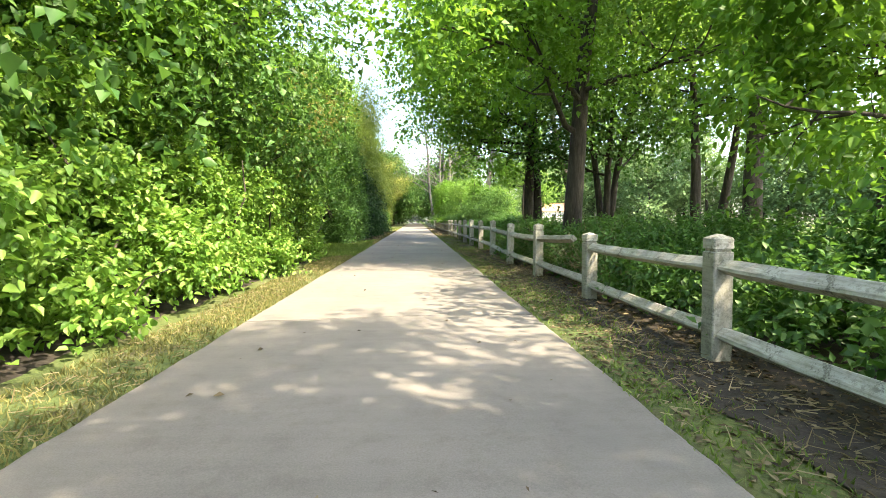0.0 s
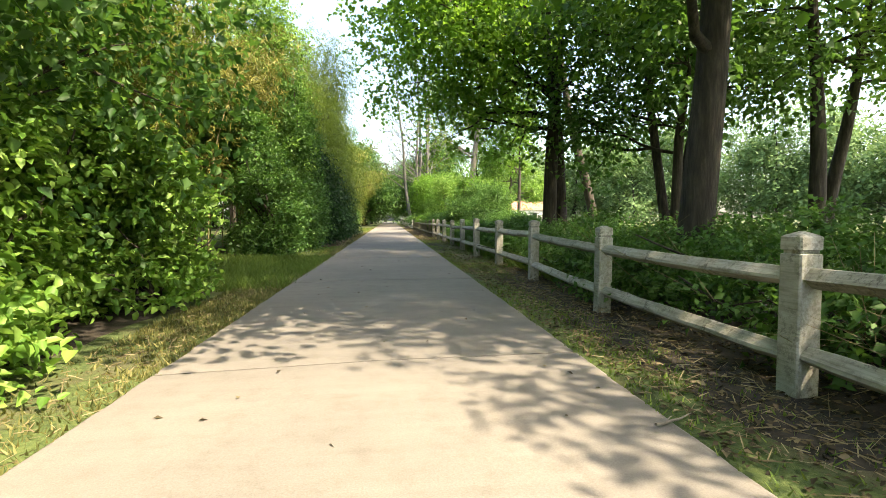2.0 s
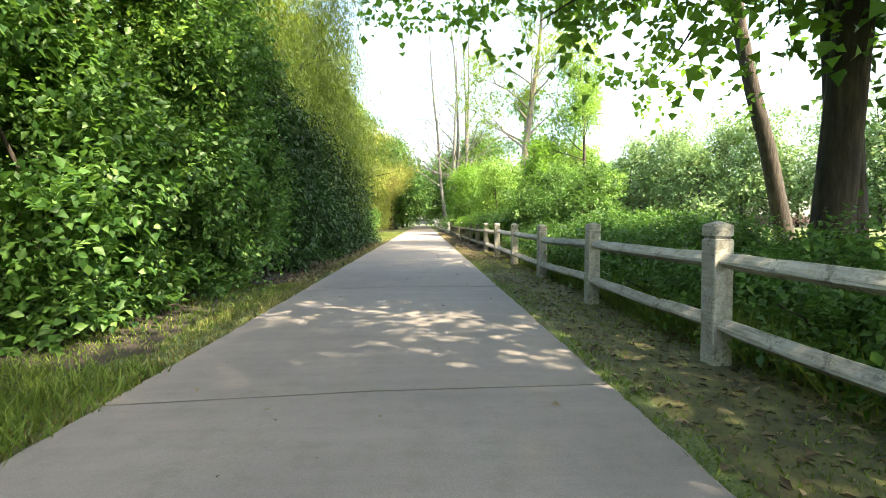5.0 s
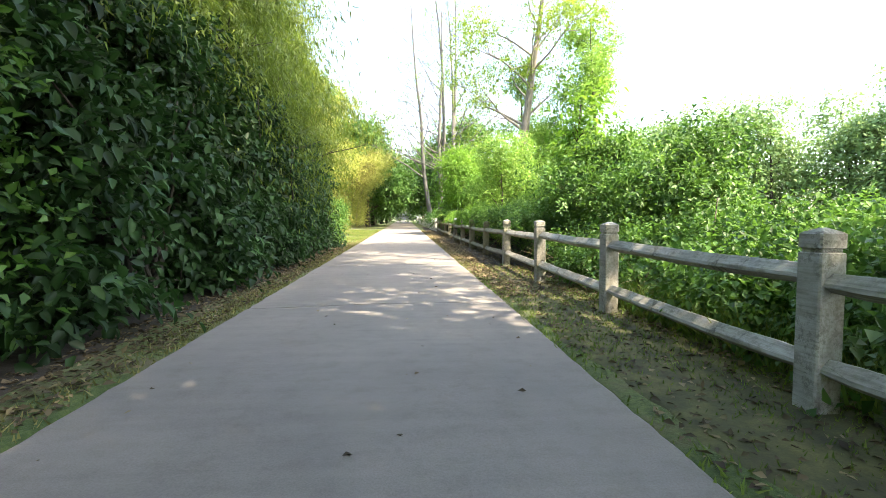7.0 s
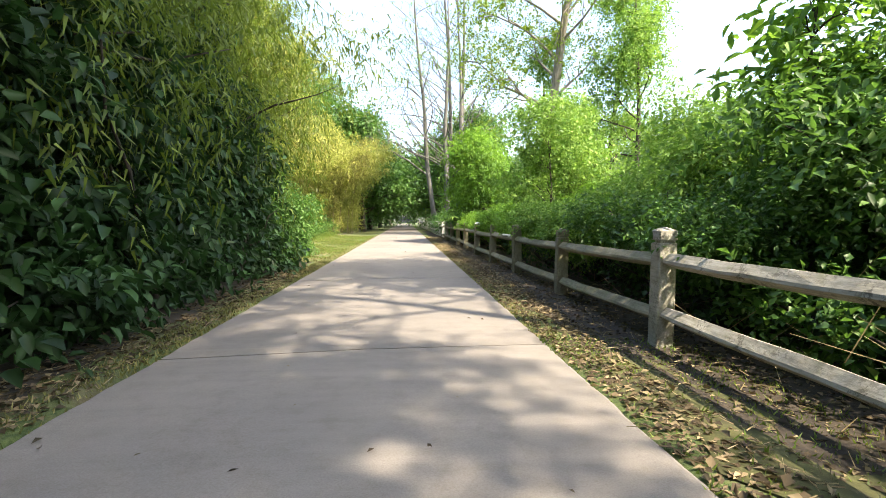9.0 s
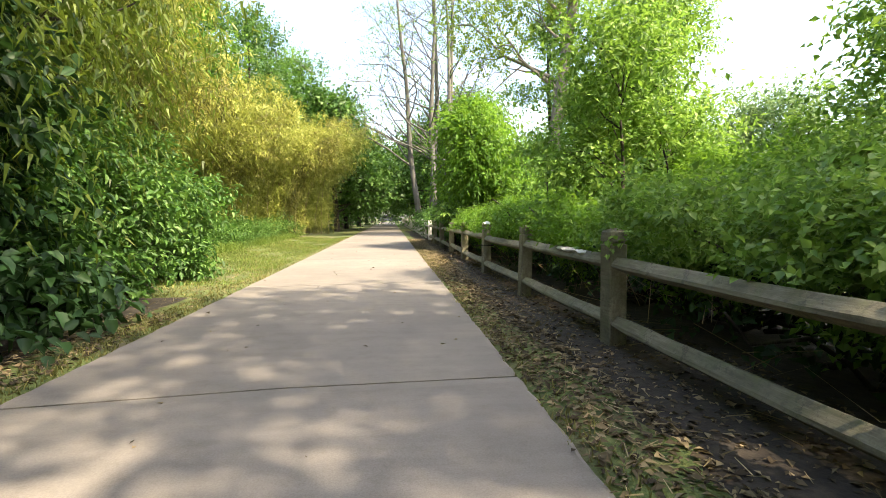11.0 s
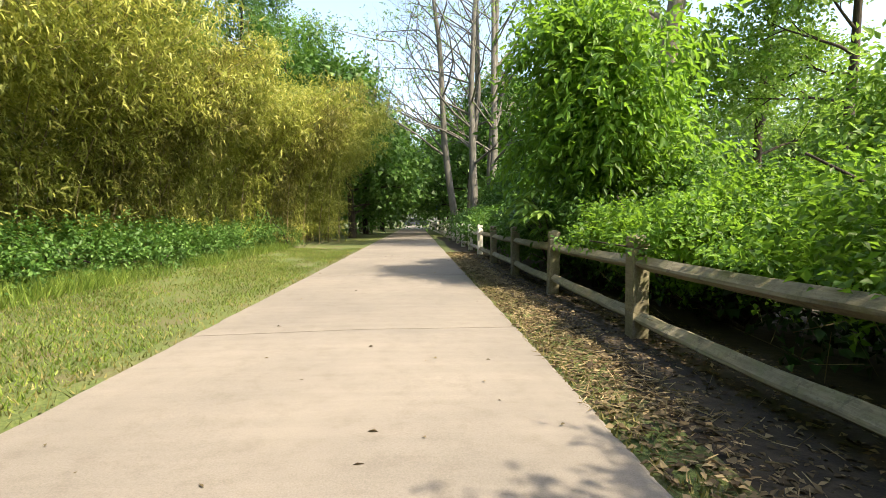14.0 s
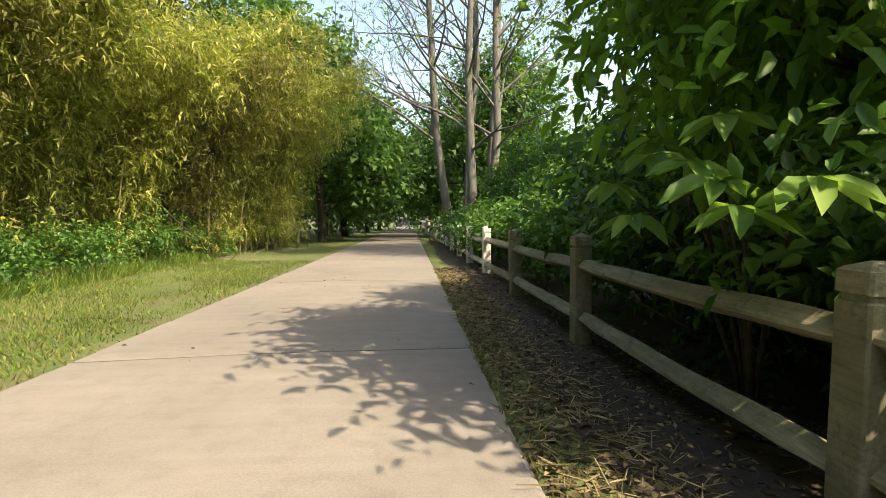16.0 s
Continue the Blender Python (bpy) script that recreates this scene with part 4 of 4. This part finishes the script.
# ---- grass, litter and stalks ----
def blades(x0, x1, y0, y1, n, height, seed, width=0.006, lean=0.5):
    r = np.random.default_rng(seed)
    p = np.column_stack([r.uniform(x0, x1, n), r.uniform(y0, y1, n), np.zeros(n)])
    patch = np.sin(p[:, 0] * 5 + 1.7) * np.sin(p[:, 1] * 2.1) + np.sin(p[:, 0] * 2.3 + p[:, 1] * 1.3)
    p = p[(patch + r.normal(size=n) * 0.8) > -0.7]
    if x1 - x0 > 8:
        edge = np.minimum.reduce([p[:, 0] - x0 + 2, (x1 - p[:, 0]) * 0.5, p[:, 1] - y0, (y1 - p[:, 1]) * 0.4])
        p = p[r.random(len(p)) < edge / 3.0]
    p[:, 2] = [ground_height(a, b) for a, b in p[:, :2]]
    m = len(p)
    q = r.uniform(0, 2 * np.pi, m)
    h = height * r.uniform(0.4, 1.3, m)
    w = width * r.uniform(0.6, 1.4, m)
    s = np.column_stack([np.cos(q), np.sin(q), np.zeros(m)]) * w[:, None]
    tip = p + np.column_stack([r.normal(size=m) * lean * h, r.normal(size=m) * lean * h, h])
    return np.stack([p - s, p + s, tip], 1)


def strip(name, material, label, *spec):
    pts = np.concatenate([blades(*s) for s in spec])
    return tagged(quads_mesh(name, pts, material, None), label, "grass", kind="stuff")


strip("verge_grass", GRASS_DRY, "short dry mown verge grass along the path", (-3.95, -3.28, -4, 10, 26000, 0.04, 1), (-3.7, -3.28, 10, 18, 9000, 0.035, 2), (-3.6, -3.28, 18, 35, 9000, 0.035, 12), (-6.2, -3.28, 33, 50, 32000, 0.035, 3), (-0.8, -0.6, 26, 48, 3600, 0.04, 6))
strip("moss_grass", GRASS, "thin short green grass between path and fence", (-4.4, -3.5, 10, 18, 14000, 0.045, 52), (-6.2, -3.45, 34, 50, 46000, 0.038, 53), (-0.82, -0.1, -4, 12, 11000, 0.035, 4), (-0.82, 0.3, 11, 14, 4200, 0.03, 14), (-0.82, 0.3, 14, 26, 14000, 0.032, 5))
strip("lawn_grass", GRASS, "longer green grass at the edge of the shrubs", (-8.5, -3.28, 8.7, 14, 60000, 0.10, 7), (-6.4, -5.5, 36, 50, 12000, 0.22, 8))
strip("meadow_grass", GRASS, "tall meadow grass behind the fence", (0.25, 5, 9, 22, 70000, 0.28, 9, 0.008), (5, 24, 2, 50, 70000, 0.35, 10, 0.015))


def litter(x0, x1, y0, y1, n, size, seed):
    r = np.random.default_rng(seed)
    p = np.column_stack([r.uniform(x0, x1, n), r.uniform(y0, y1, n), np.zeros(n)])
    p[:, 2] = [ground_height(a, b) + 0.012 for a, b in p[:, :2]]
    on_path = (p[:, 0] > LEFT + 0.02) & (p[:, 0] < RIGHT - 0.02)
    p[on_path, 2] = 0.009
    way = unit(np.column_stack([r.normal(size=n), r.normal(size=n), r.normal(size=n) * 0.15]))
    up = unit(np.column_stack([r.normal(size=n) * 0.35, r.normal(size=n) * 0.35, np.ones(n)]))
    s = size * r.uniform(0.5, 1.4, n)
    return leaf_points(p, way, up, s, s * r.uniform(0.25, 0.7, n), 0.2)


tagged(quads_mesh("leaf_litter", np.concatenate([litter(-0.74, 0.6, -4, 12, 13000, 0.04, 21), litter(-0.72, 0.7, 12, 22, 3000, 0.05, 25), litter(-0.76, -0.3, 22, 48, 15000, 0.045, 22), litter(-0.35, 0.7, 22, 48, 15000, 0.04, 26), litter(-4.1, -3.38, 18, 32, 6500, 0.05, 23), litter(LEFT, RIGHT, -4, 50, 260, 0.04, 24)]), LEAF_DRY, None), "dry brown fallen leaves and bark scraps", "leaf litter", kind="stuff")


def stalks(x0, x1, y0, y1, n, length, seed):
    """Thin dry stalks that lean every way."""
    r = np.random.default_rng(seed)
    p = np.column_stack([r.uniform(x0, x1, n), r.uniform(y0, y1, n), r.uniform(-0.04, 0.02, n) if x0 < 0 else r.uniform(-0.05, 0.3, n)])
    way = unit(np.column_stack([r.normal(size=n) * 0.8, r.normal(size=n) * 0.8, r.uniform(0.0, 0.25, n) if x0 < 0 else r.uniform(0.1, 0.9, n)]))
    L = length * r.uniform(0.5, 1.3, n)
    side = unit(np.cross(way, r.normal(size=(n, 3)))) * 0.003
    return np.stack([p - side, p + side, p + way * L[:, None] + side * 0.5, p + way * L[:, None] - side * 0.5], 1)


tagged(quads_mesh("dry_stalks", np.concatenate([stalks(0.35, 1.0, 2.6, 4.9, 420, 0.6, 31), stalks(0.3, 1.8, 4.5, 10.5, 90, 0.9, 34), stalks(0.25, 1.2, 21, 39, 260, 0.5, 32), stalks(-0.77, -0.25, 36, 47, 5200, 0.09, 33), stalks(-0.77, -0.25, 23, 36, 1500, 0.08, 38), stalks(-0.3, 0.2, 24, 47, 500, 0.08, 36), stalks(-0.74, 0.1, -3, 12, 3200, 0.10, 37), stalks(-3.9, -3.36, 22, 36, 1200, 0.08, 35), stalks(-3.85, -3.34, -3, 9.5, 3000, 0.07, 39)]), STRAW, None), "dry pale stalks and twigs", "dry stalks", kind="stuff")
